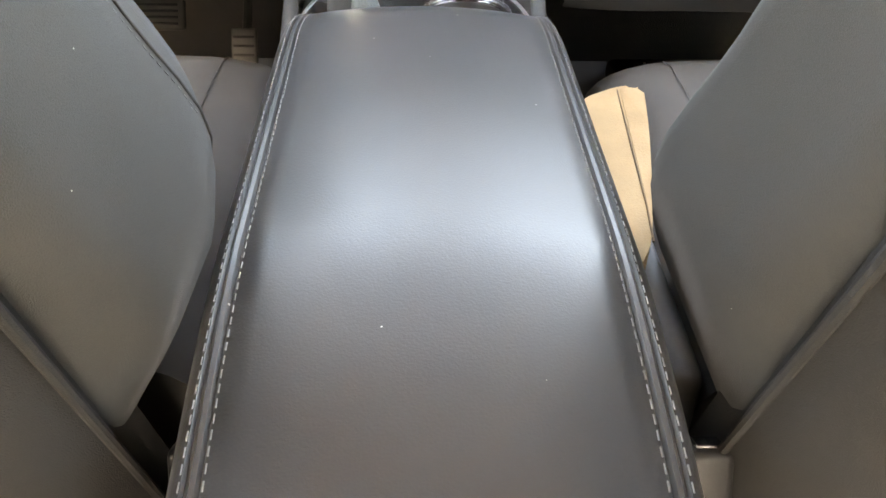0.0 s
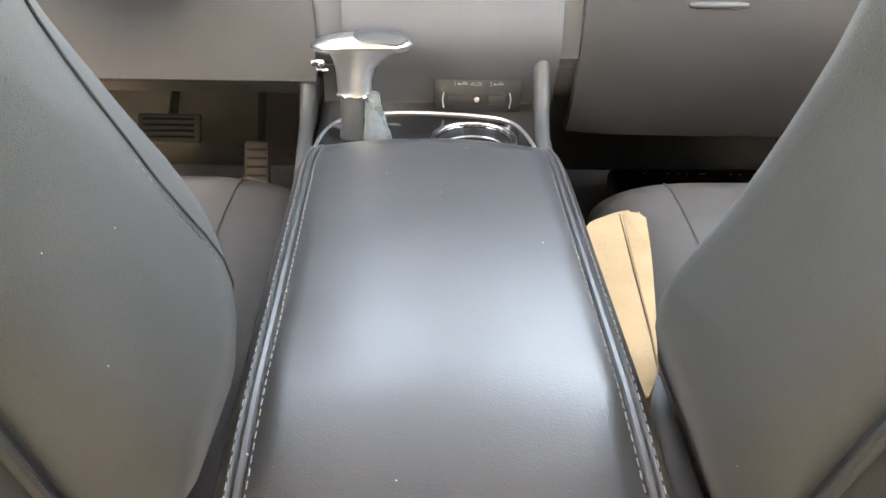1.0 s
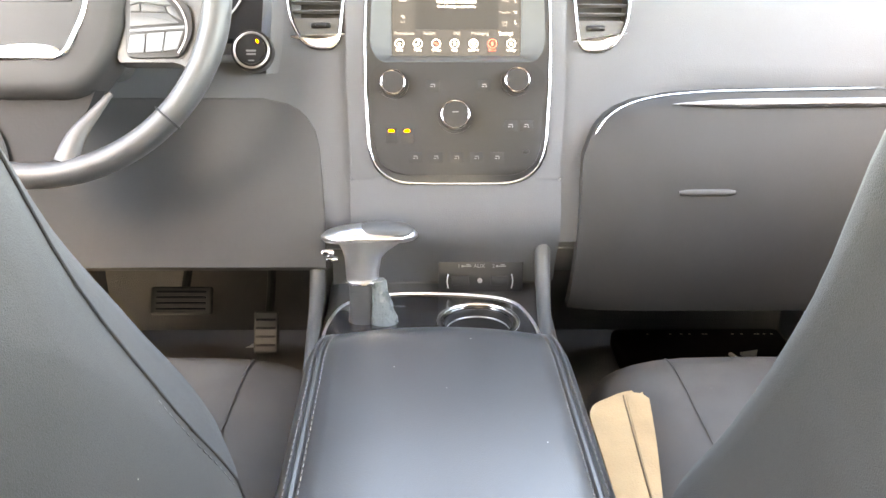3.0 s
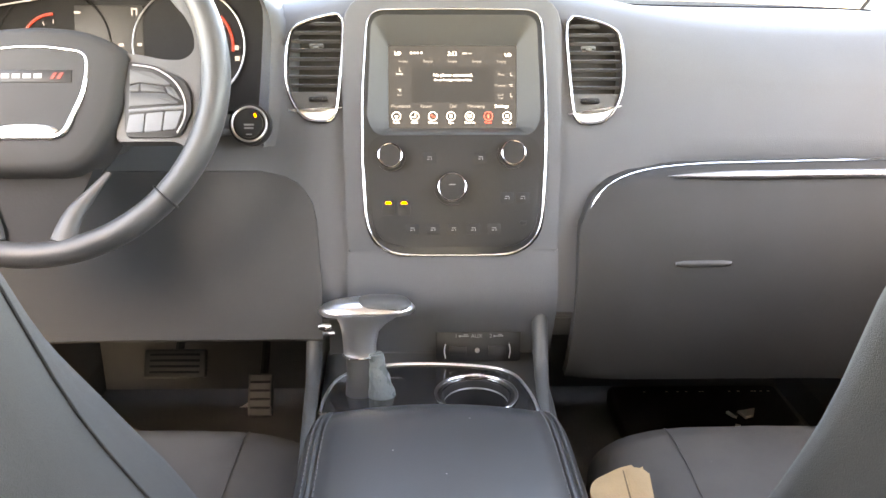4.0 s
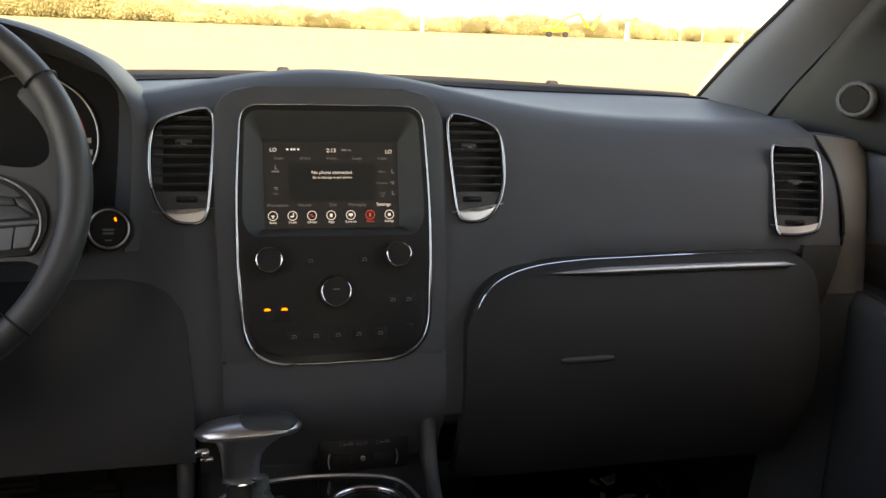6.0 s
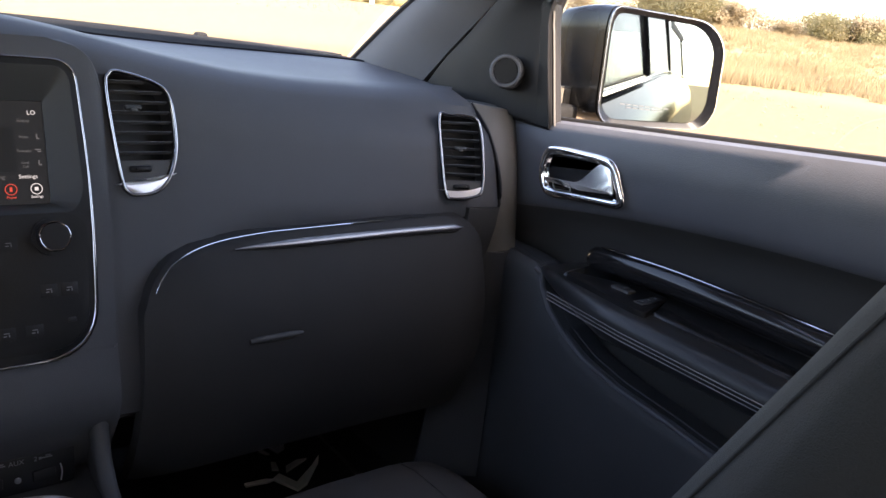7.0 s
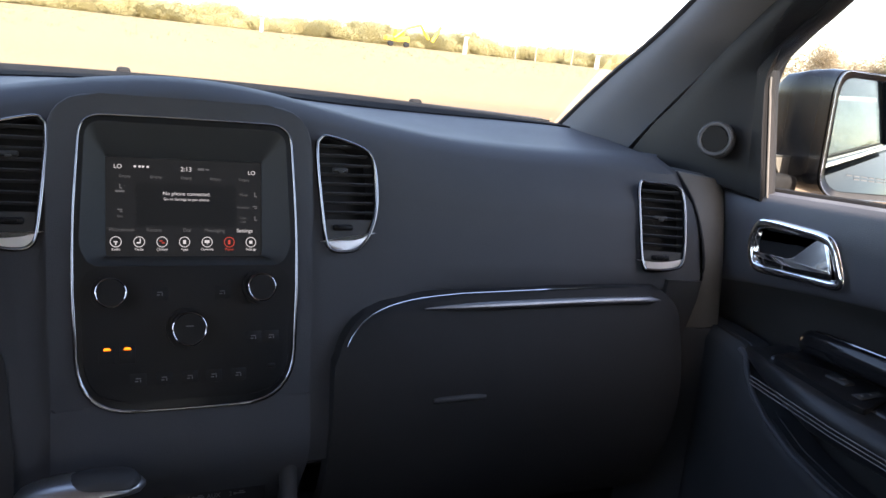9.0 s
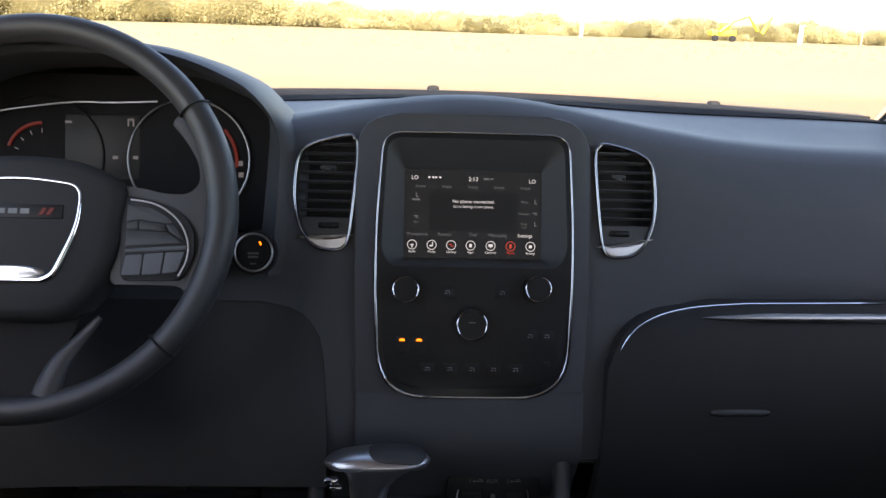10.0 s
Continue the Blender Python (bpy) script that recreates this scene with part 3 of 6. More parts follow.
cut(dash_body, plate([(p.x, p.y) for p in smooth_line([(a, b, 0) for a, b in shrink(VENT, 0.003)], 4, True)], -0.032, 0.03, STACK),
    plate([(p.x, p.y) for p in smooth_line([(a, b, 0) for a, b in shrink(VENT_L, 0.003)], 4, True)], -0.032, 0.03, STACK),
    plate([(p.x, p.y) for p in smooth_line([(a, b, 0) for a, b in shrink(SIDE_VENT, 0.003)], 4, True)], -0.034, 0.03, SIDEV),
    plate(rounded([(-0.207, -0.105), (0.203, -0.105), (0.203, 0.02), (0.18, 0.12), (-0.18, 0.12), (-0.207, 0.02)], 0.03), -0.22, 0.12, plane_at((-0.42, 0, 1.19), 18)))

# ---- centre stack ----
stack = thing("center_stack", "black centre control panel with chrome outline and knobs", "control panel")
spine = [(-0.135, 0.150), (0.135, 0.150), (0.132, -0.06), (0.128, -0.166), (-0.128, -0.166), (-0.132, -0.06)]
housing = part("housing", plate(rounded(spine, [0.05, 0.05, 0.01, 0.004, 0.004, 0.01]), -0.05, 0.004, STACK, 0.003), SOFT, stack)
rows = []
for z, y in ((0.947, -0.0540), (0.943, -0.0553), (0.930, -0.0596), (0.915, -0.0645), (0.900, -0.0682), (0.885, -0.0690), (0.868, -0.065), (0.850, -0.056), (0.830, -0.043), (0.80, -0.030)):
    rows.append([(x, y + 0.003 * abs(x / 0.1285) ** 14, z) for x in frange(-0.1285, 0.1285, 25)])
part("lower_face", sheet(rows, 0.012, (0, 1, 0)), SOFT, stack)
bez = rounded([(-0.103, 0.128), (0, 0.1295), (0.109, 0.128), (0.1155, -0.01), (0.107, -0.168), (0.0, -0.170), (-0.103, -0.168), (-0.1115, -0.01)],
              [0.022, 0.05, 0.022, 0.10, 0.055, 0.05, 0.055, 0.10], 8)
bezel_face = part("face", plate(bez, 0.0, 0.006, STACK, 0.001), BEZEL, stack)
w = [0.0013 + 0.0011 * max(0, min(1, (0.02 - y) / 0.1)) * (1 if abs(x) > 0.05 else 0.3) for x, y in bez]
part("chrome_outline", put(tube([(x, y, 0.006) for x, y in bez], w, True, 10), STACK), DIMCHROME, stack, "polished chrome outline")
mouth = rounded([(-0.0985, 0.1225), (0.1035, 0.1225), (0.1085, -0.005), (0.098, -0.0245), (-0.094, -0.0245), (-0.1045, -0.005)], [0.018, 0.018, 0.02, 0.012, 0.012, 0.02])
throat = rounded([(-0.0785, 0.0890), (0.0800, 0.0890), (0.0800, -0.006), (0.0790, -0.0135), (-0.0775, -0.0135), (-0.0785, -0.006)], 0.002)
cut(bezel_face, plate(shrink(mouth, 0.0006), -0.03, 0.03, STACK))
cut(housing, plate(mouth, -0.022, 0.03, STACK))
cut(dash_body, plate(mouth, -0.022, 0.03, STACK))
part("screen_recess", put(loft([[(x, y, w) for x, y in o] for o, w in ((mouth, 0.0035), (mouth, 0.0058), (shrink(mouth, 0.0008), 0.0064), (shrink(mouth, 0.0022), 0.0058), (throat, -0.0100), (throat, -0.0135))], cap=False), STACK), FLANK, stack, "sloping grey screen recess")
ledge = rounded([(-0.103, -0.036), (-0.090, -0.0245), (0.093, -0.0245), (0.107, -0.036), (0.102, -0.160), (-0.098, -0.160)], [0.01, 0.016, 0.016, 0.01, 0.045, 0.045])
part("control_plate", plate(ledge, 0.005, 0.0078, STACK, 0.0012), DEEP, stack, "black lower control plate")
for cx, cy, r in ((-0.0750, -0.050, 0.0162), (0.0725, -0.047, 0.0162), (-0.001, -0.088, 0.0190)):
    k = part("knob", disc(r * 0.90, 0.008, 0.024, STACK @ Matrix.Translation((cx, cy, 0)), 40, 0.003), DEEP, stack)
    circle = [(cx + 0.86 * r * math.cos(a), cy + 0.86 * r * math.sin(a), 0.0235) for a in frange(0, 2 * math.pi, 49)[:-1]]
    part("ring", put(tube(circle, 0.0010, True, 8), STACK), DIMCHROME, k, "bright metal ring")
    part("skirt", disc(r * 1.12, 0.008, 0.0115, STACK @ Matrix.Translation((cx, cy, 0)), 40, 0.001), DEEP, k)
    if r > 0.017:
        part("mark", bar(cx, cy + r * 0.15, r * 0.4, 0.0012, 0.0242, STACK), ICON, k)
for cx in (-0.078, -0.059):
    b = part("button", rbox(cx, -0.112, 0.0075, 0.015, 0.018, 0.0014, 0.0006, 2, STACK), DEEP, stack)
    part("lamp", plate(rounded([(cx - 0.0038, -0.1072), (cx + 0.0038, -0.1072), (cx + 0.0022, -0.1047), (cx - 0.0022, -0.1047)], 0.0008), 0.0080, 0.0086, STACK), AMBER, b, "lit amber indicator")
for cx, cy in ((0.066, -0.100), (0.085, -0.100), (-0.049, -0.138), (-0.024, -0.138), (0.001, -0.138), (0.025, -0.138), (0.050, -0.138), (-0.028, -0.052), (0.034, -0.052)):
    b = part("button", rbox(cx, cy, 0.0075, 0.016, 0.013, 0.0010, 0.0004, 2, STACK), DEEP, stack)
    part("icon", merged(bar(cx, cy + 0.0015, 0.005, 0.0009, 0.0081, STACK), bar(cx - 0.0015, cy - 0.0012, 0.0030, 0.0010, 0.0081, STACK), bar(cx + 0.0022, cy - 0.0008, 0.0009, 0.0026, 0.0081, STACK)), ICON, b, smooth=False)
part("release", rbox(0.085, -0.131, 0.0070, 0.008, 0.005, 0.003, 0.001, 2, STACK), DEEP, stack)

# ---- touchscreen ----
screen = thing("touchscreen", "lit touchscreen showing a phone menu in the centre stack", "screen")
part("display", plate(rounded([(-0.0782, 0.0887), (0.0797, 0.0887), (0.0797, -0.0132), (-0.0782, -0.0132)], 0.002), -0.0145, -0.0112, STACK), BACKLIT, screen)


def sx(px):
    return (px - 838.0) * 0.000660


def sy(py):
    return 0.0855 - (py - 305) * 0.00065


W = -0.0110
part("panel", bar(sx(840), sy(374), 0.101, 0.044, W, STACK), PANEL, screen, "darker message area", False)
for words, px, py, size, ink in (("LO", 737, 312, .0072, LIT), ("LO", 943, 315, .0072, LIT), ("2:13", 839, 313, .0078, LIT), ("No phone connected.", 840, 353, .0064, LIT), ("Go to Settings to pair phone.", 840, 362, .0046, LIT),
                                 ("Phonebook", 743, 412, .0062, DIM), ("Recent", 790, 412, .0062, DIM), ("Dial", 840, 412, .0062, DIM), ("Messaging", 883, 412, .0062, DIM), ("Settings", 931, 412, .0064, LIT),
                                 ("Radio", 734, 446, .0042, LIT), ("Media", 768, 446, .0042, LIT), ("Climate", 802, 446, .0042, LIT), ("Apps", 836, 446, .0042, LIT), ("Controls", 871, 446, .0042, LIT), ("Phone", 906, 446, .0042, REDINK), ("Settings", 941, 446, .0042, LIT),
                                 ("End", 740, 391, .0042, DIM), ("Mute", 930, 352, .0048, DIM), ("Transfer", 929, 373, .0048, DIM), ("Conf.", 929, 391, .0042, DIM), ("Call", 929, 397, .0042, DIM)):
    lettering("lettering", words, size * 0.86, sx(px), sy(py) - (0.002 if py < 420 else 0), STACK, ink, screen, W + 0.0003)
for px in (747, 793, 839, 885, 931):
    lettering("lettering", "Empty", .0046, sx(px), sy(330), STACK, DIM, screen, W + 0.0003)
part("status_bar", merged(*[bar(sx(px), sy(314), 0.0024, 0.0020, W, STACK) for px in (762, 769, 774, 781)]), LIT, screen, smooth=False)
part("status_bar", merged(bar(sx(862), sy(315), 0.0065, 0.0024, W, STACK), bar(sx(872), sy(315), 0.004, 0.0016, W, STACK)), DIM, screen, smooth=False)
for n, px in enumerate((734, 768, 802, 836, 871, 906, 941)):
    c = [(sx(px) + 0.0052 * math.cos(a), sy(434) + 0.0052 * math.sin(a), W + 0.0004) for a in frange(0, 2 * math.pi, 25)[:-1]]
    ink = REDINK if n == 5 else LIT
    i = part("icon", put(tube(c, 0.00042, True, 5), STACK), ink, screen, "round menu icon")
    g = ((0, 0, .004, .0012, 0, -.0018, .0012, .003), (.001, .001, .001, .005, -.001, -.001, .003, .0016), (-.001, .001, .003, .001, .001, -.001, .003, .001), (0, 0, .003, .004, 0, 0, .001, .001),
         (0, 0.0005, .005, .003, 0, -.002, .001, .001), (0, 0, .0024, .0046, 0, -.001, .001, .001), (0, 0, .0034, .0034, 0, 0, .001, .001))[n]
    part("glyph", merged(bar(sx(px) + g[0], sy(434) + g[1], g[2], g[3], W, STACK), bar(sx(px) + g[4], sy(434) + g[5], g[6], g[7], W + 0.0004, STACK)), REDINK if n in (2, 5) else LIT, i, smooth=False)
for px, py, s in ((740, 346, 1), (740, 383, 0), (948, 354, 1), (948, 374, 0), (948, 394, 1)):
    part("icon", merged(bar(sx(px), sy(py), 0.0012 if s else 0.005, 0.005 if s else 0.0012, W, STACK), bar(sx(px) + 0.001, sy(py) - 0.002, 0.003, 0.0012, W, STACK)), DIM, screen, smooth=False)
part("caption_bar", bar(sx(740), sy(354), 0.009, 0.0022, W, STACK), DIM, screen, smooth=False)

# ---- start button ----
start = thing("start_button", "round engine start button with silver ring and amber lamp", "push button")
SB = plane_at((-0.243, -0.014, 1.092), 18)
part("bezel", disc(0.0245, -0.01, 0.006, SB, 48, 0.003), DEEP, start)
part("ring", put(tube([(0.0205 * math.cos(a), 0.0205 * math.sin(a), 0.007) for a in frange(0, 2 * math.pi, 49)[:-1]], 0.0013, True, 8), SB), SATIN, start, "satin silver ring")
part("cap", disc(0.0165, 0.004, 0.009, SB, 40, 0.0015), DEEP, start)
part("lamp", bar(0.0110, 0.006, 0.0018, 0.004, 0.0091, SB @ pose(0, 0, 0, 0, 0, 25)), AMBER, start, "small amber lamp")
part("caption_bar", merged(bar(0, -0.001, 0.012, 0.0022, 0.0091, SB), bar(0, -0.005, 0.011, 0.0022, 0.0091, SB), bar(0, -0.0125, 0.007, 0.0016, 0.0091, SB)), ICON, start, smooth=False)

# ---- instrument cluster ----
cluster = thing("instrument_cluster", "hooded instrument cluster with red-ringed gauges behind the wheel", "instrument cluster")


def hood_z(x):
    return 1.313 - 0.065 * (abs(x + 0.42) / 0.205) ** 2.6


arch = [(q, hood_z(-0.42 + q)) for q in frange(0, 0.150, 10)] + [(0.170, 1.273), (0.186, 1.254), (0.196, 1.232), (0.2005, 1.205), (0.200, 1.17), (0.198, 1.13), (0.195, 1.09), (0.190, 1.065)]
arch = [(p.x, p.y) for p in smooth_line([(-q, z, 0) for q, z in arch[:0:-1]] + [(q, z, 0) for q, z in arch], 2)]
rows = []
for q, z in arch:
    u = max(0, min(1, (z - 1.19) / 0.10))
    u = u * u * (3 - 2 * u)
    sd, x = (1 if q > 0 else -1), -0.42 + q
    plane_y = (z - 1.10) * math.tan(radians(18)) + 0.001
    y = plane_y + (-0.016 - plane_y) * u
    c, d = (1 - u) * sd, u
    rows.append([(x - 0.040 * c, y + 0.110, z - 0.030 * d), (x - 0.018 * c, y + 0.045, z - 0.018 * d), (x - 0.004 * c, y + 0.006, z - 0.009 * d), (x, y - 0.001, z), (x + 0.005 * c, y + 0.001 + 0.010 * d, z + 0.003 * d),
                 (x + 0.014 * c, y + 0.002 + 0.060 * d, z + 0.001 * d), (x + 0.024 * c, y + 0.012 + 0.150 * d, z - 0.007 * d - 0.004), (x + 0.034 * c, y + 0.035 + 0.240 * d, z - 0.030 * d - 0.012), (x + 0.044 * c, y + 0.07 + 0.300 * d, z - 0.070 * d - 0.03)])
part("hood", sheet(rows, 0.004, (0, 1, -0.4)), SOFT, cluster)
CL = plane_at((-0.42, 0.085, 1.185), 14)
part("face", plate(rounded([(-0.20, -0.09), (0.20, -0.09), (0.20, 0.09), (-0.20, 0.09)], [0.04, 0.04, 0.08, 0.08]), -0.01, 0.0, CL), DULL, cluster)
for cx, side in ((-0.084, -1), (0.086, 1)):
    g = part("gauge", disc(0.069, -0.004, 0.002, CL @ Matrix.Translation((cx, -0.008, 0)), 48), DULL, cluster)
    part("ring", put(tube([(cx + 0.071 * math.cos(a), -0.008 + 0.071 * math.sin(a), 0.004) for a in frange(0, 2 * math.pi, 65)[:-1]], 0.0013, True, 8), CL), GREYTRIM if side > 0 else DULL, g, "thin metal ring")
    a0, a1, ra = (1.60, 2.80, 0.041) if side < 0 else (-0.10, 0.75, 0.056)
    part("red_arc", put(tube([(cx + ra * math.cos(a), -0.010 + ra * math.sin(a), 0.004) for a in frange(a0, a1, 24)], 0.0019, False, 6), CL), REDGLOW, g, "red arc")
    part("scale_mark", merged(*[bar(0, ra - 0.009, 0.0012, 0.0050, 0.003, CL @ Matrix.Translation((cx, -0.010, 0)) @ pose(0, 0, 0, 0, 0, math.degrees(a) - 90)) for a in frange(a0, a1, 4)]), WHITEGAUGE, g, smooth=False)
    if side > 0:
        part("caption_bar", merged(bar(0.146, -0.011, 0.006, 0.006, 0.003, CL), bar(0.147, -0.0245, 0.006, 0.006, 0.003, CL)), WHITEGAUGE, g, smooth=False)
part("display", rbox(-0.015, 0.005, 0, 0.088, 0.075, 0.006, 0.002, 2, CL), PANEL, cluster, "dim centre display")
for bx, by, bw, bh in ((-0.0545, 0.033, 0.008, 0.003), (0.0147, 0.034, 0.002, 0.009), (0.0175, 0.0375, 0.004, 0.002), (0.0205, 0.034, 0.002, 0.009), (0.000, -0.0075, 0.007, 0.004), (0.0235, -0.007, 0.006, 0.004)):
    part("caption_bar", bar(bx, by, bw, bh, 0.0032, CL), WHITEGAUGE, cluster, smooth=False)
part("trim_line", put(tube(smooth_line([(-0.18, 0.035, 0.01), (-0.06, 0.054, 0.01), (0, 0.056, 0.01), (0.050, 0.0585, 0.01)], 6), 0.0012, sides=6), CL), GREYTRIM, cluster)
part("floor_wall", rbox(-0.42, 0.035, 1.084, 0.39, 0.11, 0.010, 0.004), SOFT, cluster)

# ---- steering wheel ----
wheel = thing("steering_wheel", "black leather steering wheel with silver badge trim and buttons", "steering wheel")
SW = plane_at((-0.4390, -0.1150, 1.1653), 25) @ Matrix.Scale(0.957, 4)
RR, RD = 0.1945, -0.0085
turn_angles = frange(0, 2 * math.pi, 97)[:-1]
rim = [(RR * math.cos(a), RD + RR * math.sin(a), 0) for a in turn_angles]
part("rim", put(tube(rim, [0.0143 + 0.0015 * (abs(math.cos(a)) ** 6) for a in turn_angles], True, 16, 1.15), SW), WHEEL, wheel)
for a0 in (0.60, 2.54, -0.74, -2.40):
    part("rim_joint", put(tube([(RR * math.cos(a0) + 0.0165 * math.cos(q) * math.cos(a0), RD + RR * math.sin(a0) + 0.0165 * math.cos(q) * math.sin(a0), 0.0188 * math.sin(q)) for q in frange(0, 2 * math.pi, 21)[:-1]], 0.0012, True, 5), SW), DEEP, wheel)
hub_o = rounded([(-0.105, 0.020), (-0.06, 0.043), (0, 0.049), (0.06, 0.043), (0.105, 0.020), (0.095, -0.065), (0.062, -0.118), (-0.062, -0.118), (-0.095, -0.065)], [0.02, 0.03, 0.05, 0.03, 0.02, 0.03, 0.03, 0.03, 0.03], 6)
part("airbag_cover", loft([[(x * k, (y + 0.03) * k - 0.03, w) for x, y in hub_o] for k, w in ((0.80, -0.045), (0.97, -0.03), (1.0, -0.004), (0.985, 0.010), (0.94, 0.017), (0.86, 0.020), (0.5, 0.0215))]), GLOVE, wheel, "black airbag cover").data.transform(SW)
badge = rounded([(-0.061, 0.015), (0, 0.023), (0.061, 0.015), (0.061, -0.025), (0.040, -0.079), (-0.040, -0.079), (-0.061, -0.025)], [0.014, 0.05, 0.014, 0.03, 0.014, 0.014, 0.03], 6)
part("badge_trim", put(tube([(x, y, 0.021) for x, y in badge], [0.0016 + 0.0022 * max(0, min(1, (0.0 - y) / 0.06)) for x, y in badge], True, 10), SW), CHROME, wheel, "silver badge outline")
part("badge_strip", rbox(0, -0.012, 0.0215, 0.092, 0.014, 0.002, 0.0008, 2, SW), DEEP, wheel)
part("badge_bar", merged(*[bar(-0.036 + 0.0115 * k, -0.012, 0.0085, 0.005, 0.0227, SW) for k in range(5)]), GREYLINE, wheel, "grey badge bars", False)
# the printed stripes are no lamp; a faint glow is added to them
part("badge_stripe", merged(*[plate([(x, -0.0155), (x + 0.004, -0.0155), (x + 0.008, -0.0085), (x + 0.004, -0.0085)], 0.0227, 0.0231, SW) for x in (0.023, 0.030)]), REDGLOW, wheel, "two red slanted stripes with a faint added glow", False)
part("badge_plate", loft([[(x * k, -0.072 + 0.007 * math.sin(q) * k2, w) for q, x in ((q, 0.034 * math.cos(q)) for q in frange(0, 2 * math.pi, 25)[:-1])] for k, k2, w in ((1, 1, 0.019), (1, 1, 0.023), (0.85, 0.8, 0.0245))]), SATIN, wheel, "oval silver plate").data.transform(SW)
for s in (-1, 1):
    sp = [(s * u, v) for u, v in ((0.090, 0.020), (0.1154, 0.017), (0.138, 0.0116), (0.160, 0.0116), (0.1715, 0.022), (0.1700, 0.0425), (0.157, 0.0655), (0.139, 0.0856), (0.152, 0.100), (0.184, 0.03), (0.185, -0.05), (0.176, -0.086), (0.168, -0.088), (0.155, -0.080), (0.09, -0.080))]
    rad = [0.004, 0.01, 0.01, 0.012, 0.012, 0.02, 0.02, 0.004, 0.003, 0.02, 0.02, 0.003, 0.008, 0.01, 0.004]
    pad = [(s * u, v) for u, v in ((0.0967, 0.0089), (0.1300, 0.0040), (0.1560, -0.0085), (0.1685, -0.0230), (0.1715, -0.0490), (0.1600, -0.0755), (0.1010, -0.0765))]
    if s < 0:
        sp, rad, pad = sp[::-1], rad[::-1], pad[::-1]
    part("spoke", plate(rounded(sp, rad), -0.014, 0.006, SW, 0.003), WHEEL, wheel, "leather spoke")
    p = part("switch_pad", plate(rounded(pad, 0.008), 0.004, 0.0105, SW, 0.0012), DEEP, wheel, "switch cluster")
    keys = (((0.1040, -0.0185), (0.1035, -0.0010), (0.1276, -0.0045), (0.1420, -0.0125), (0.1490, -0.0190), (0.1410, -0.0190), (0.1150, -0.0155)), ((0.1041, -0.0200), (0.1145, -0.0170), (0.1152, -0.0255), (0.1045, -0.0258)),
            ((0.1160, -0.0170), (0.1405, -0.0205), (0.1440, -0.0268), (0.1165, -0.0258)), ((0.1422, -0.0203), (0.1505, -0.0203), (0.1605, -0.0360), (0.1458, -0.0275)), ((0.1045, -0.0272), (0.1440, -0.0282), (0.1577, -0.0385), (0.1041, -0.0432)))
    for k in keys:
        q = [(s * u, v) for u, v in k]
        part("button", plate(rounded(q if s > 0 else q[::-1], 0.0015, 3), 0.0095, 0.0122, SW, 0.0006), LOWER, p)
    for k in (((0.1050, -0.0520), (0.1022, -0.0717), (0.1205, -0.0712), (0.1218, -0.0505)), ((0.1230, -0.0503), (0.1218, -0.0712), (0.1400, -0.0697), (0.1420, -0.0485)), ((0.1435, -0.0483), (0.1414, -0.0695), (0.1555, -0.0672), (0.1620, -0.0473))):
        q = [(s * u, v) for u, v in k]
        part("rocker", plate(rounded(q[::-1] if s > 0 else q, 0.0020, 3), 0.0095, 0.0125, SW, 0.0008), PILLAR, p, "grey rocker")
    part("pad_trim", put(tube(smooth_line([(s * 0.1064, 0.0040, 0.0115), (s * 0.1276, 0.0008, 0.0115), (s * 0.1448, -0.0080, 0.0115), (s * 0.1570, -0.0205, 0.0115), (s * 0.1645, -0.0380, 0.0115), (s * 0.1640, -0.0560, 0.0115), (s * 0.1570, -0.0715, 0.0115)], 5), 0.0010, sides=6), SW), SATIN, p, "thin silver edge")
    part("pad_bar", put(tube(smooth_line([(s * 0.1045, -0.0476, 0.0105), (s * 0.130, -0.0455, 0.0108), (s * 0.1630, -0.0430, 0.0105)], 5), 0.0022, sides=8), SW), PILLAR, p)
low = [[(-0.075, -0.085, 0), (0.075, -0.085, 0), (0.075, -0.085, -0.024), (-0.075, -0.085, -0.024)], [(-0.055, -0.125, -0.012), (0.055, -0.125, -0.012), (0.055, -0.125, -0.03), (-0.055, -0.125, -0.03)],
       [(-0.022, -0.196, -0.004), (0.022, -0.196, -0.004), (0.022, -0.196, -0.020), (-0.022, -0.196, -0.020)]]
part("lower_spoke", put(loft([[(x, y, 0.004 + z) for x, y, z in r] for r in low]), SW), RUBBER, wheel)
for s in (-1, 1):
    e = smooth_line([(s * 0.081, -0.112, -0.002), (s * 0.062, -0.136, -0.002), (s * 0.046, -0.160, 0.001), (s * 0.036, -0.190, 0.004)], 6)
    part("spoke_trim", put(tube(e, [0.003 + 0.010 * min(1, f * 1.2) for f in frange(0, 1, len(e))], sides=10, flat=0.6), SW), WHEEL, wheel, "lower spoke edge")
column = tagged(part("steering_column", put(merged(plate(rounded([(-0.055, -0.06), (0.055, -0.06), (0.055, 0.04), (-0.055, 0.04)], 0.03), -0.24, -0.045, Matrix.Identity(4))), SW), LOWER), "black steering column shroud", "steering column")


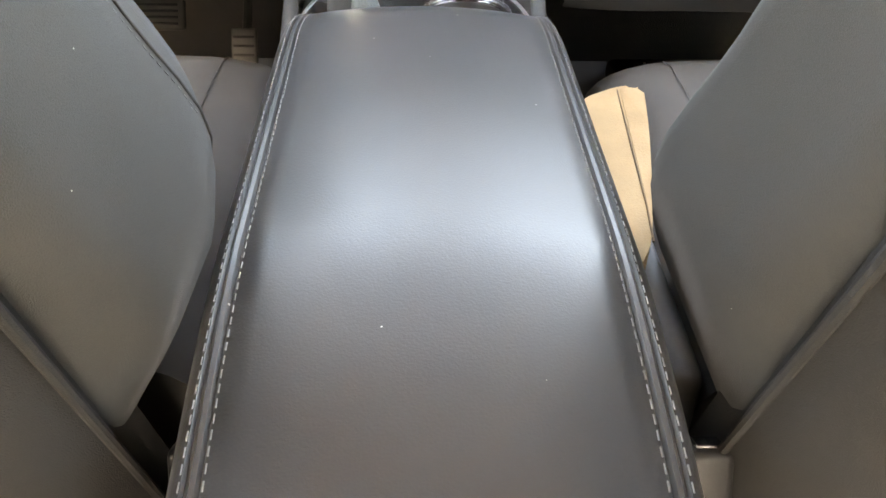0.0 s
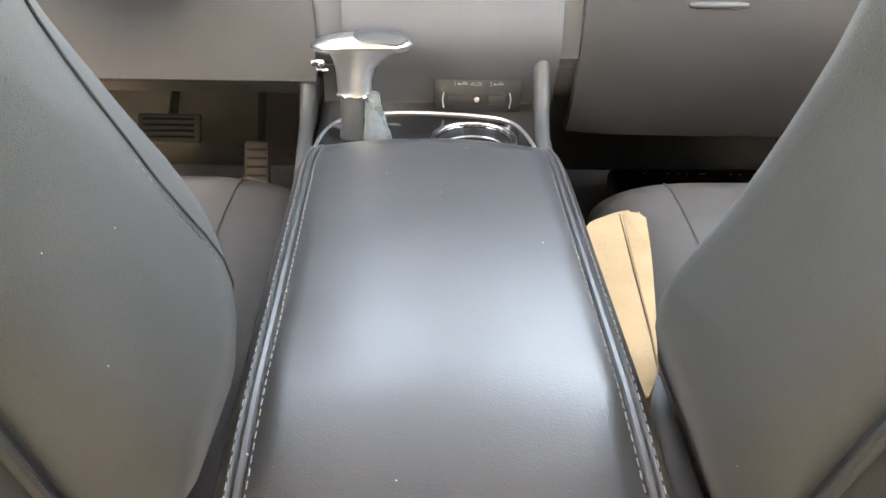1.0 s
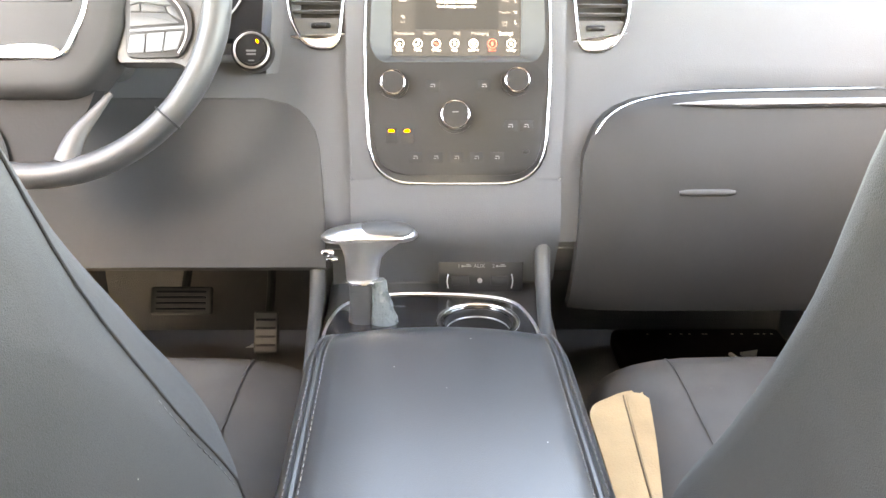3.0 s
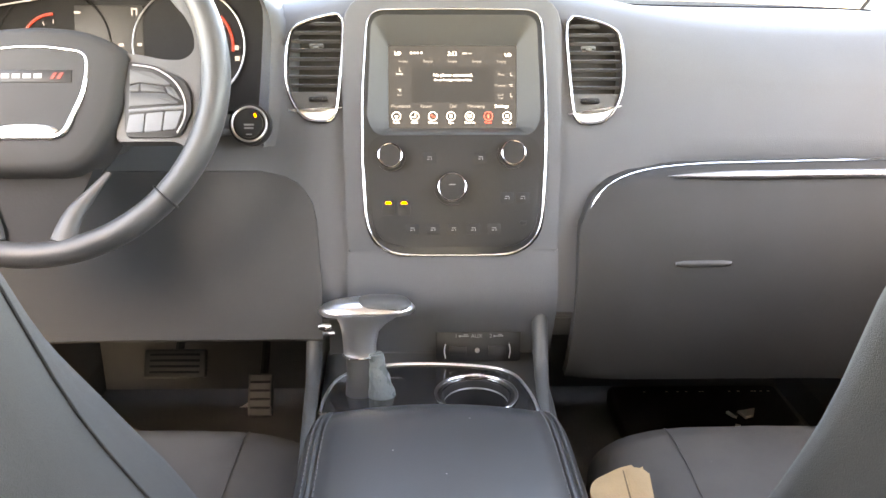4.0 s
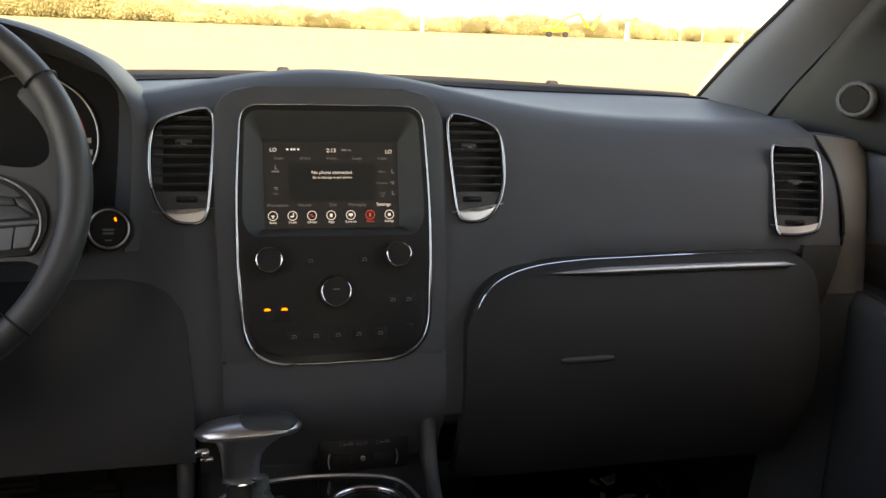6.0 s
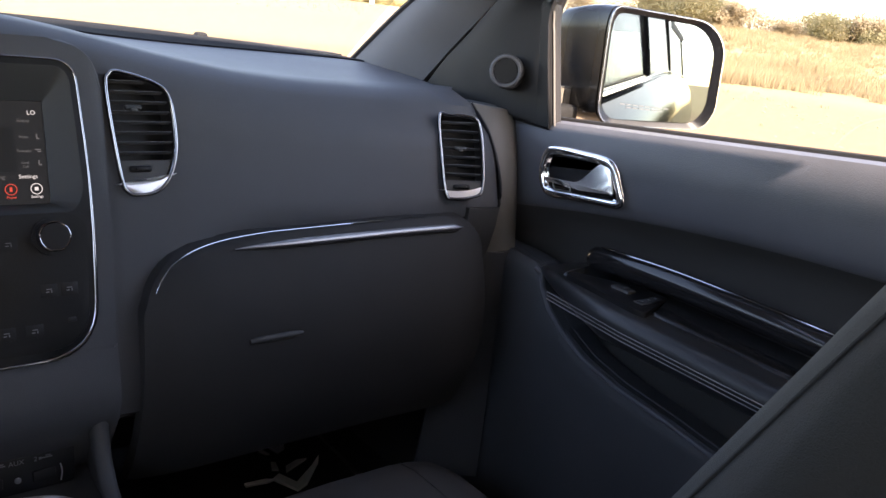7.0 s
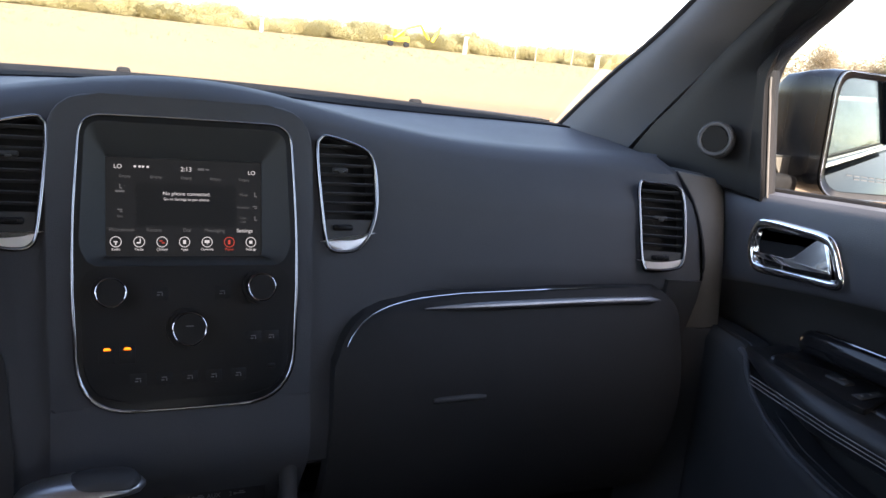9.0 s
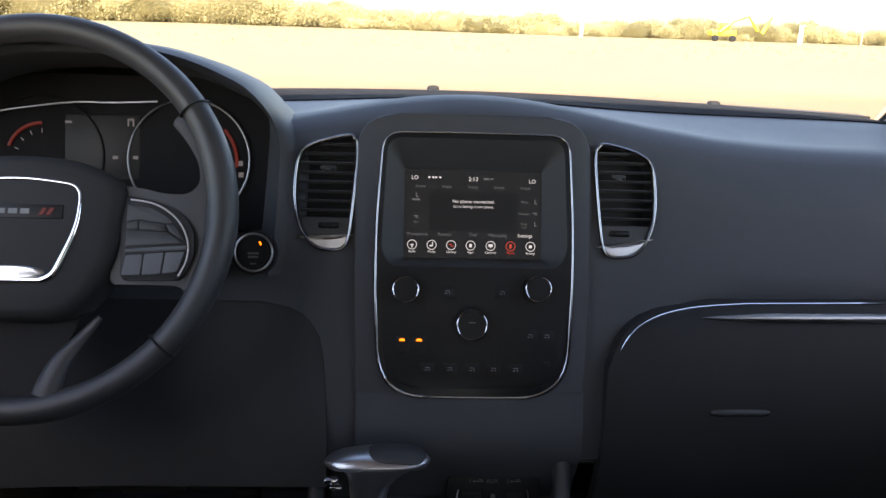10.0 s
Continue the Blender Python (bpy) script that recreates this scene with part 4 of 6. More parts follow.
# ---- centre console ----
CX = -0.021
console = thing("center_console", "black centre console between the front seats", "console")
body = []
for y, hw, z in ((-0.020, 0.142, 0.80), (-0.06, 0.142, 0.787), (-0.20, 0.139, 0.785), (-0.30, 0.137, 0.78), (-0.60, 0.134, 0.775), (-0.86, 0.130, 0.74), (-0.90, 0.125, 0.72)):
    prof = rounded([(-hw - 0.012, 0.43), (hw + 0.012, 0.43), (hw, z), (-hw, z)], [0.004, 0.004, 0.014, 0.014], 4)
    body.append([(CX + a, y, b) for a, b in prof])
console_body = part("body", loft(body), LOWER, console)
deck = rounded([(CX - 0.128, -0.30), (CX + 0.116, -0.30), (CX + 0.116, -0.14), (CX + 0.095, -0.068), (CX + 0.02, -0.050), (CX - 0.06, -0.050), (CX - 0.118, -0.075), (CX - 0.134, -0.14)],
               [0.004, 0.004, 0.05, 0.03, 0.05, 0.05, 0.03, 0.05])
flatm = Matrix.Identity(4)
deck_ob = part("deck", plate(deck, 0.780, 0.7905, flatm, 0.001), GLOSS, console, "gloss black deck plate")
edge = [p for p in deck if p[1] > -0.27]
k = max(range(len(edge)), key=lambda i: (Vector(edge[i]) - Vector(edge[i - 1])).length)
edge = edge[k:] + edge[:k]
part("deck_trim", tube([(x, y, 0.7915) for x, y in edge], 0.0020, sides=8), LIPCHROME, console, "thin chrome edge")
CUP = (0.026, -0.132)
cut(deck_ob, disc(0.041, 0.76, 0.80, Matrix.Translation((*CUP, 0)), 40))
cut(console_body, disc(0.041, 0.72, 0.82, Matrix.Translation((*CUP, 0)), 40))
cup = part("cup_holder", hoop([(0.0415 * math.cos(a), 0.0415 * math.sin(a)) for a in frange(0, 2 * math.pi, 49)[:-1]], [(0.0385 * math.cos(a), 0.0385 * math.sin(a)) for a in frange(0, 2 * math.pi, 49)[:-1]], 0.725, 0.789, Matrix.Translation((*CUP, 0))), DEEP, console, "deep black cup holder")
part("ring", put(tube([(0.0475 * math.cos(a), 0.0475 * math.sin(a), 0.7915) for a in frange(0, 2 * math.pi, 49)[:-1]], 0.0028, True, 12), Matrix.Translation((*CUP, 0))), BRIGHT, cup, "chrome cup holder ring")
part("inner_ring", put(tube([(0.0395 * math.cos(a), 0.0395 * math.sin(a), 0.779) for a in frange(0, 2 * math.pi, 49)[:-1]], 0.0015, True, 8), Matrix.Translation((*CUP, 0))), SATIN, cup, "inner satin ring")
part("base", disc(0.0384, 0.722, 0.727, Matrix.Translation((*CUP, 0)), 40), RUBBER, cup)
# media bay in front of the deck
part("bay_wall", sheet([[(CX + a, -0.030 + 0.05 * (z - 0.79), z) for a in frange(-0.137, 0.133, 8)] for z in frange(0.785, 0.95, 6)], 0.01, (0, 1, 0)), LOWER, console)
for x0, s in ((-0.172, -1), (0.109, 1)):
    path = smooth_line([(x0, -0.030, 0.935), (x0, -0.046, 0.890), (x0, -0.058, 0.845), (x0, -0.078, 0.812), (x0 - 0.002 * s, -0.110, 0.796), (x0 - 0.006 * s, -0.170, 0.787), (x0 - 0.012 * s, -0.250, 0.778), (x0 - 0.016 * s, -0.310, 0.770)], 6)
    part("side_rail", tube(path, [0.0115 - 0.005 * f for f in frange(0, 1, len(path))], sides=12, up=(1, 0, 0)), LOWER, console, "rounded console side rail")
    part("side_wall", sheet([[(x0 + 0.006 * s, p.y + d, p.z - 0.004 - 0.5 * d) for d in (0.0, 0.06, 0.16)] for p in path[:25]], 0.010, (-s, 0, 0)), LOWER, console)
    part("rail_skirt", sheet([[(p.x + 0.0055 * s, p.y, p.z - e) for e in (0.002, 0.05, 0.12, 0.30)] for p in path], 0.008, (-s, 0, 0)), LOWER, console)
UM = plane_at((0.031, -0.047, 0.8055), 6)
port = part("media_port", plate(rounded([(-0.052, -0.012), (0.056, -0.012), (0.056, 0.032), (-0.052, 0.032)], 0.004), -0.012, 0.0005, UM, 0.001), DEEP, console, "media socket panel")
for cx in (-0.024, 0.026):
    part("socket", rbox(cx, 0.003, 0.002, 0.022, 0.012, 0.002, 0.0008, 2, UM), DEEP, port)
part("jack", disc(0.0032, 0.001, 0.003, UM @ Matrix.Translation((0.001, 0.003, 0)), 20, 0.0005), GREYTRIM, port)
for s, cx in ((-1, -0.041), (1, 0.043)):
    part("bracket_mark", put(tube(smooth_line([(cx - s * 0.0015, 0.012, 0.003), (cx, 0.003, 0.003), (cx - s * 0.0015, -0.007, 0.003)], 5), 0.0008, sides=5), UM), LIPCHROME, port)
lettering("lettering", "AUX", 0.0070, 0.000, 0.0225, UM, ICON, port, 0.0026)
for cx, words in ((-0.026, "1"), (0.018, "2")):
    lettering("lettering", words, 0.0070, cx, 0.0225, UM, ICON, port, 0.0026)
    part("usb_mark", merged(bar(cx + 0.010, 0.0225, 0.012, 0.0012, 0.0025, UM), bar(cx + 0.012, 0.0245, 0.005, 0.001, 0.0025, UM), bar(cx + 0.0045, 0.0225, 0.0026, 0.0026, 0.0025, UM)), ICON, port, smooth=False)

# ---- armrest ----
arm = thing("armrest", "padded black leather console armrest with dark double stitching", "armrest")


def arm_z(y):
    z = 0.833
    if y > -0.278:
        z -= 0.032 * ((y + 0.278) / 0.078) ** 2.6
    if y < -0.61:
        z -= 0.052 * ((-0.61 - y) / 0.27) ** 1.6
    return z


def arm_half(y):
    return 0.1345 - 0.006 * max(0, (-0.28 - y) / 0.5) - 0.012 * max(0, (y + 0.31) / 0.11) ** 2


def arm_mid(y):
    return -0.022 + 0.011 * max(0, min(1, (-0.28 - y) / 0.5))


def arm_ring(y):
    z, h = arm_z(y), arm_half(y)
    pts = []
    for f in frange(0, 1, 17):
        u = (f - 0.5) * 2
        pts.append((u * (h - 0.0222), z + 0.009 * (1 - u * u)))
    right = [(h - 0.0198, z - 0.0024), (h - 0.0178, z - 0.0001), (h - 0.0152, z + 0.0002), (h - 0.0128, z - 0.0030), (h - 0.0108, z - 0.0012), (h - 0.0065, z - 0.0042), (h - 0.0020, z - 0.012), (h, z - 0.026), (h - 0.001, min(z - 0.034, 0.785))]
    left = [(-a, b) for a, b in right[::-1]]
    return [(arm_mid(y) + a, y, b) for a, b in left + pts + right]


part("pad", loft([arm_ring(y) for y in frange(-0.200, -0.285, 14) + frange(-0.300, -0.88, 30)]), LEATHER, arm)
part("rear_face", rbox(CX, -0.889, 0.735, 0.255, 0.02, 0.075, 0.008), LOWER, arm)
st = []
for s in (-1, 1):
    for off in (0.0215, 0.0100):
        y = -0.225
        while y > -0.872:
            a, b = y, y - 0.0052
            h0 = arm_half(a) - off
            st.append(tube([(arm_mid(a) + s * h0, a, arm_z(a) - (0.0012 if off > 0.02 else 0.0020) + 0.0012), (arm_mid(b) + s * (arm_half(b) - off), b, arm_z(b) - (0.0012 if off > 0.02 else 0.0020) + 0.0012)], 0.00055, sides=4))
            y -= 0.0085
tagged(part("stitching", merged(*st), THREAD, arm, "dark double stitching"), kind="stuff")

# ---- gear shifter ----
shifter = thing("gear_shifter", "T-handled automatic gear shifter in satin silver and black", "gear shifter")
HX, HY, HZ = -0.1015, -0.118, 0.898
rings = []
for f in frange(-1, 1, 21):
    c = math.sqrt(max(0.0, 1 - abs(f) ** 2.6))
    hw, ht = 0.003 + 0.019 * c, 0.002 + 0.0088 * c
    x, zc = HX + 0.056 * f, HZ + 0.0012 * f - 0.003 * f * f
    rings.append([(x, HY + hw * math.cos(q), zc + ht * math.sin(q)) for q in (2 * math.pi * k / 16 for k in range(16))])
part("handle", loft(rings), SATIN, shifter, "satin silver T handle")
rings = []
for f in frange(-0.25, 0.92, 13):
    c = math.sqrt(max(0.02, 1 - abs((f - 0.33) / 0.60) ** 4)) if abs((f - 0.33) / 0.60) < 1 else 0.14
    x, zc = HX + 0.056 * f, HZ + 0.0012 * f - 0.003 * f * f + 0.0045
    rings.append([(x, HY + 0.0195 * c * math.cos(q), zc + 0.0085 * c * math.sin(q)) for q in (2 * math.pi * k / 14 for k in range(14))])
part("cap", loft(rings), LOWER, shifter, "dark leather top cap")
neck = [(0.895, 0.042, 0.0175, 0.000), (0.888, 0.035, 0.0165, -0.001), (0.880, 0.027, 0.0155, -0.005), (0.870, 0.0215, 0.0145, -0.008), (0.855, 0.0195, 0.0135, -0.009), (0.843, 0.019, 0.013, -0.009)]
part("neck", loft([[(HX + cx + a * math.cos(q), HY - 0.004 + b * math.sin(q) - 0.2 * (0.9 - z) * 0.3, z) for q in (2 * math.pi * k / 20 for k in range(20))] for z, a, b, cx in neck]), SATIN, shifter)
part("collar", tube([(HX - 0.009 + 0.0192 * math.cos(q), HY - 0.010 + 0.0138 * math.sin(q), 0.843) for q in frange(0, 2 * math.pi, 33)[:-1]], 0.0016, True, 8), CHROME, shifter, "chrome collar")
part("stem", loft([[(HX - 0.010 + a * math.cos(q), HY - 0.010 + b * math.sin(q), z) for q in (2 * math.pi * k / 16 for k in range(16))] for z, a, b in ((0.842, 0.015, 0.012), (0.815, 0.015, 0.012), (0.785, 0.018, 0.014))]), LOWER, shifter)
part("boot", loft([[(HX + 0.010 + (0.842 - z) * 0.11 + (a + 0.0014 * math.sin(7 * q + z * 300)) * math.cos(q), HY - 0.014 + a * 0.8 * math.sin(q), z) for q in (2 * math.pi * k / 24 for k in range(24))] for z, a in ((0.846, 0.0085), (0.838, 0.0088), (0.825, 0.0100), (0.815, 0.0125), (0.806, 0.0140), (0.797, 0.0158), (0.785, 0.018))]), BOOT, shifter, "crumpled translucent grey boot")
part("release_button", merged(rbox(HX - 0.048, HY - 0.012, 0.879, 0.016, 0.010, 0.007, 0.003), rbox(HX - 0.043, HY - 0.012, 0.871, 0.013, 0.008, 0.004, 0.0015)), CHROME, shifter, "chrome release button")
part("gate", plate(rounded([(HX - 0.045, -0.21), (HX + 0.045, -0.21), (HX + 0.045, -0.085), (HX - 0.045, -0.085)], 0.015), 0.789, 0.7912, flatm, 0.0004), GLOSS, shifter)


# ---- front seats ----
def front_seat(s, word):
    """Cloth bucket seat; s is -1 for the driver's, 1 for the passenger's."""
    seat = thing("front_seat", f"charcoal cloth front seat with piped bolsters, {word}", "car seat", "front seats")
    X = -0.372 if s < 0 else 0.385
    # height, half width; the backrest leans by slope per metre; the front bulges out further than the back
    if s < 0:
        y1, slope, bend, deep, grow, flare, spread, thick, round_off = -0.688, -0.3715, 0.3188, 1.525, -1.275, -0.194, -0.463, 1.606, 0.85
        widths = ((0.50, 0.090), (0.64, 0.125), (0.74, 0.178), (0.85, 0.233), (0.95, 0.214), (1.05, 0.193), (1.15, 0.181), (1.23, 0.158), (1.28, 0.130), (1.305, 0.099), (1.322, 0.068))
    else:
        y1, slope, bend, deep, grow, flare, spread, thick, round_off = -0.670, -0.60, 0.2188, 1.30, 0.70, 0.175, 0.862, 0.719, 0.85
        widths = ((0.50, 0.120), (0.64, 0.165), (0.74, 0.218), (0.85, 0.256), (0.95, 0.241), (1.05, 0.231), (1.15, 0.231), (1.23, 0.213), (1.28, 0.194), (1.305, 0.148), (1.322, 0.106))
    rim_x = -0.190 if s < 0 else 0.165

    def rim_y(z):
        return -0.757 - 0.355 * (z - (0.903 if s < 0 else 0.936))

    stations = [(z, y1 + slope * (z - 1) + bend * (z - 1) ** 2, w, 0.075 * thick * min(1, (0.15 + w * 4))) for z, w in widths]
    fine = smooth_line([(y, z, 0) for z, y, w, t in stations], 4)
    dims = smooth_line([(w, t, 0) for z, y, w, t in stations], 4)
    rings = []
    for c, d in zip(fine, dims):
        ring, up = [], c.y - 1
        # the rear half is squarer and reaches back to the rim of the back panel
        lean = max(0, min(1, (1.27 - c.y) / 0.12))
        inset = min(0.97, abs(rim_x - X) / d.x) ** (1 / 0.72)
        hind = max(1.0, (c.x - rim_y(c.y)) / (0.95 * d.y * (1 - inset * inset) ** 0.125))
        for k in range(48):
            q = 2 * math.pi * k / 48
            cq, sq = math.cos(q), math.sin(q)
            px = d.x * math.copysign(abs(cq) ** 0.72, cq)
            py = d.y * math.copysign(abs(sq) ** round_off, sq)
            if sq > 0:
                py *= deep + grow * up
                px *= 1 + (flare + spread * up) * sq
            else:
                py = py * (1 - lean) - lean * hind * d.y * abs(sq) ** 0.25
            ring.append((X + px, c.x + py * 0.95, c.y + max(0, py) * 0.30))
        rings.append(ring)
    part("backrest", loft(rings), FABRIC, seat, "charcoal cloth backrest")
    for k0 in ((19,) if s > 0 else (2,)):
        line = [Vector(r[k0]) for r in rings[2:-3]]
        out = [p + Vector((p.x - X, p.y - c.x, 0)).normalized() * 0.0008 for p, c in zip(line, fine[2:-3])]
        part("seam", tube(out, 0.0009, sides=6), FABRIC, seat, "sewn seam")
        st = []
        for a, b in zip(out, out[1:]):
            cnt = max(1, int((b - a).length / 0.006))
            side = Vector((0, -0.008, 0.001)) 
            st += [tube([a + (b - a) * (j / cnt) + side, a + (b - a) * ((j + 0.55) / cnt) + side], 0.0009, sides=4) for j in range(cnt)]
        tagged(part("seam_stitching", merged(*st), DEEP, seat, "black seam stitches"), kind="stuff")
    # hard back panel
    half = abs(rim_x - X)
    back = [[(X - s * half * u, rim_y(z) - 0.005 - 0.052 * (1 - abs(u) ** 8), z) for u in frange(-1, 1, 25)] for z in frange(0.44, 1.10, 16)]
    part("back_panel", sheet(back, 0.030, (0, 1, 0.2)), BACKCLOTH, seat, "flat back panel")
    for e in (0, -1):
        part("panel_piping", tube([(r[e][0], r[e][1] - 0.003, r[e][2]) for r in back], 0.0035, sides=8), BACKCLOTH, seat, "piped edge of the back panel")
    # cushion
    cush = []
    for y, z, w, h in ((-0.60, 0.715, 0.205, 0.10), (-0.50, 0.710, 0.212, 0.10), (-0.40, 0.710, 0.216, 0.10), (-0.30, 0.715, 0.218, 0.10), (-0.18, 0.722, 0.217, 0.10), (-0.12, 0.722, 0.215, 0.098), (-0.085, 0.714, 0.211, 0.090), (-0.062, 0.695, 0.205, 0.075), (-0.052, 0.672, 0.195, 0.05)):
        ring = []
        for k in range(32):
            q = 2 * math.pi * k / 32
            cq, sq = math.cos(q), math.sin(q)
            px = w * math.copysign(abs(cq) ** 0.5, cq)
            pz = z - h + h * math.copysign(abs(sq) ** 0.5, sq) * (1.0 if sq > 0 else 0.6)
            if sq > 0:
                pz += 0.004 - 0.010 * (abs(px) / w) ** 3
            ring.append((X + px, y, pz))
        cush.append(ring)
    part("cushion", loft(cush), FABRIC2, seat, "charcoal cloth cushion")
    for o in (-0.115, 0.115):
        part("cushion_seam", tube([(X + o, y, z + 0.0015) for y, z in ((-0.50, 0.710), (-0.40, 0.710), (-0.30, 0.715), (-0.18, 0.722), (-0.12, 0.722), (-0.085, 0.714))], 0.0009, sides=6), FABRIC2, seat)
    part("side_shield", rbox(X - s * 0.214, -0.46, 0.655, 0.024, 0.30, 0.10, 0.010, 3), PILLAR, seat, "grey plastic side shield")
    part("base", rbox(X, -0.34, 0.53, 0.36, 0.44, 0.18, 0.02), LOWER, seat, "black plastic seat base")
    for o in (-0.15, 0.15):
        part("rail", rbox(X + o, -0.33, 0.441, 0.035, 0.60, 0.02, 0.004), SATIN, seat, "metal floor rail")
    return seat


front_seat(-1, "driver's")
front_seat(1, "passenger's")


def buckle(s):
    b = thing("seat_belt_buckle", "black seat belt buckle beside the console", "buckle", "belt buckles")
    part("housing", rbox(0, 0, 0, 0.030, 0.022, 0.075, 0.006, m=pose(s * 0.158, -0.700, 0.690, -25, 0, 0)), DEEP, b)
    part("button", rbox(0, 0, 0.038, 0.020, 0.013, 0.004, 0.0015, m=pose(s * 0.158, -0.700, 0.690, -25, 0, 0)), GLOSS, b)
    part("stalk", rbox(0, 0, -0.12, 0.022, 0.006, 0.18, 0.002, m=pose(s * 0.158, -0.700, 0.690, -25, 0, 0)), DEEP, b)


buckle(1)
buckle(-1)

# tan pouch in the gap between console and seat
pouch = thing("pouch", "tan suede pouch tucked between console and passenger seat", "pouch")
right = rounded([(0.1650, -0.484), (0.1730, -0.450), (0.186, -0.385), (0.203, -0.295), (0.2150, -0.214), (0.205, -0.2030), (0.190, -0.2075), (0.1795, -0.34), (0.1715, -0.440)], [0.002, 0.05, 0.1, 0.1, 0.014, 0.012, 0.004, 0.1, 0.05], 5)
whole = rounded([(0.142, -0.522), (0.150, -0.518), (0.162, -0.494), (0.1735, -0.450), (0.1865, -0.385), (0.2035, -0.295), (0.2165, -0.208), (0.206, -0.197), (0.186, -0.203), (0.150, -0.228), (0.142, -0.248)], [0.004, 0.006, 0.05, 0.08, 0.1, 0.1, 0.014, 0.012, 0.01, 0.012, 0.012], 5)
part("shell", plate(whole, 0.640, 0.7365, flatm, 0.008), TAN, pouch)
part("flap", plate(right, 0.660, 0.7374, flatm, 0.0012), TAN, pouch, "tan flap with a wavy nap")
part("seam", tube([(0.1655, -0.488, 0.7365), (0.1710, -0.436, 0.7368), (0.1775, -0.34, 0.7368), (0.1872, -0.210, 0.736)], 0.0010, sides=6), material("brown_seam", (0.10, 0.06, 0.03), 0.8), pouch, "dark brown seam")

# pedals
for nm, x, y, z, w2, h2, txt in (("brake_pedal", -0.470, 0.30, 0.622, 0.108, 0.050, "black rubber brake pedal in the dark footwell"), ("accelerator_pedal", -0.327, 0.30, 0.560, 0.044, 0.075, "black accelerator pedal in the dark footwell")):
    pd = thing(nm, txt, "pedal")
    part("pad", rbox(0, 0, 0, w2, 0.014, h2, 0.005, m=pose(x, y, z, -28)), LOWER, pd)
    part("arm", tube(smooth_line([(x, y + 0.01, z), (x, y + 0.07, z + 0.06), (x, y + 0.13, z + 0.18)], 5), 0.008, sides=8), LOWER, pd)
    for k in range(4):
        part("rib", rbox(0, -0.008, (k - 1.5) * h2 / 5, w2 * 0.8, 0.003, 0.004, 0.001, 1, m=pose(x, y, z, -28)), RUBBER, pd)

# black bag with white trim lying in the passenger footwell
bag = thing("floor_bag", "black bag with a white angular print on the footwell floor", "bag")
rings = []
for y, z0, z1, a, b in ((0.20, 0.437, 0.445, 0.34, 0.66), (0.215, 0.437, 0.465, 0.33, 0.67), (0.30, 0.437, 0.472, 0.33, 0.67), (0.47, 0.437, 0.476, 0.33, 0.67), (0.49, 0.437, 0.468, 0.335, 0.665), (0.50, 0.437, 0.450, 0.34, 0.66)):
    rings.append([(x, y, z + (0.004 * math.sin(25 * x + 9 * y) if z > z0 else 0)) for x, z in rounded([(a, z0), (b, z0), (b, z1), (a, z1)], 0.012, 3)])
part("shell", loft(rings), RUBBER, bag)
F0 = Matrix.Translation((0, -0.02, 0.481))
for pts in ([(0.512, 0.290), (0.530, 0.300), (0.545, 0.262), (0.595, 0.296), (0.626, 0.322), (0.612, 0.300), (0.560, 0.250), (0.535, 0.240)], [(0.462, 0.300), (0.500, 0.296), (0.515, 0.288), (0.500, 0.286), (0.462, 0.292)],
            [(0.545, 0.300), (0.600, 0.322), (0.580, 0.326), (0.552, 0.316)], [(0.525, 0.318), (0.534, 0.340), (0.542, 0.336), (0.536, 0.312)], [(0.532, 0.385), (0.540, 0.370), (0.546, 0.366), (0.538, 0.388)], [(0.555, 0.388), (0.592, 0.398), (0.580, 0.372), (0.562, 0.364)]):
    part("print", plate(pts, -0.003, 0.0016, F0), PRINT, bag, "white angular print", False)
tagged(part("stitch", merged(*[bar(x, 0.466, 0.0045, 0.003, 0.0005, F0) for x in (0.397, 0.442, 0.464, 0.481, 0.508, 0.514, 0.567, 0.585, 0.612, 0.618, 0.630, 0.645)]), WHITEP, bag, "broken white stitches", False), kind="stuff")
scrap = tagged(part("paper_scrap", sheet([[(-0.396 + 0.014 * u, 0.482 + 0.011 * v + 0.004 * u, 0.440 + 0.006 * u * v + 0.004 * u) for u in (-1, 0, 1)] for v in (-1, 0, 1)], 0.001, (0, 0, 1)), WHITEP), "small white paper scrap on the carpet", "paper")

# ---- passenger door ----
DM = Matrix(((0, 0, -1, 0.733), (-1, 0, 0, 0), (0, 1, 0, 0), (0, 0, 0, 1)))
door = thing("door_1", "closed charcoal passenger door with chrome handle and armrest", "car door", kind="structure")


def band(y):
    u = min(0.6, max(0, -y))
    return 1.048 + 0.192 * u - 0.155 * u * u + 0.15 * min(0, -y)


ys = frange(0.11, -0.955, 30)
part("upper_panel", sheet([[(0.790, y, belt(y) - 0.010), (0.757, y, belt(y) - 0.001), (0.742, y, belt(y) - 0.004), (0.734, y, belt(y) - 0.016), (0.731, y, belt(y) - 0.05), (0.731, y, (belt(y) + band(y)) / 2), (0.735, y, band(y) + 0.020), (0.743, y, band(y) + 0.004), (0.757, y, band(y) - 0.004)] for y in ys], 0.012, (1, 0, 0)), DOORMAT, door, "charcoal grained upper panel")
part("recess_panel", sheet([[(0.745, y, band(y) + 0.004), (0.764, y, band(y) - 0.012), (0.778, y, band(y) - 0.035), (0.782, y, 1.00), (0.780, y, 0.96), (0.770, y, 0.88), (0.765, y, 0.70)] for y in ys], 0.010, (1, 0, 0)), LOWER, door, "dark recessed middle panel")
part("belt_seal", tube([(0.768, y, belt(y) - 0.001) for y in frange(-0.01, -0.95, 12)], 0.005, sides=8), RUBBER, door)


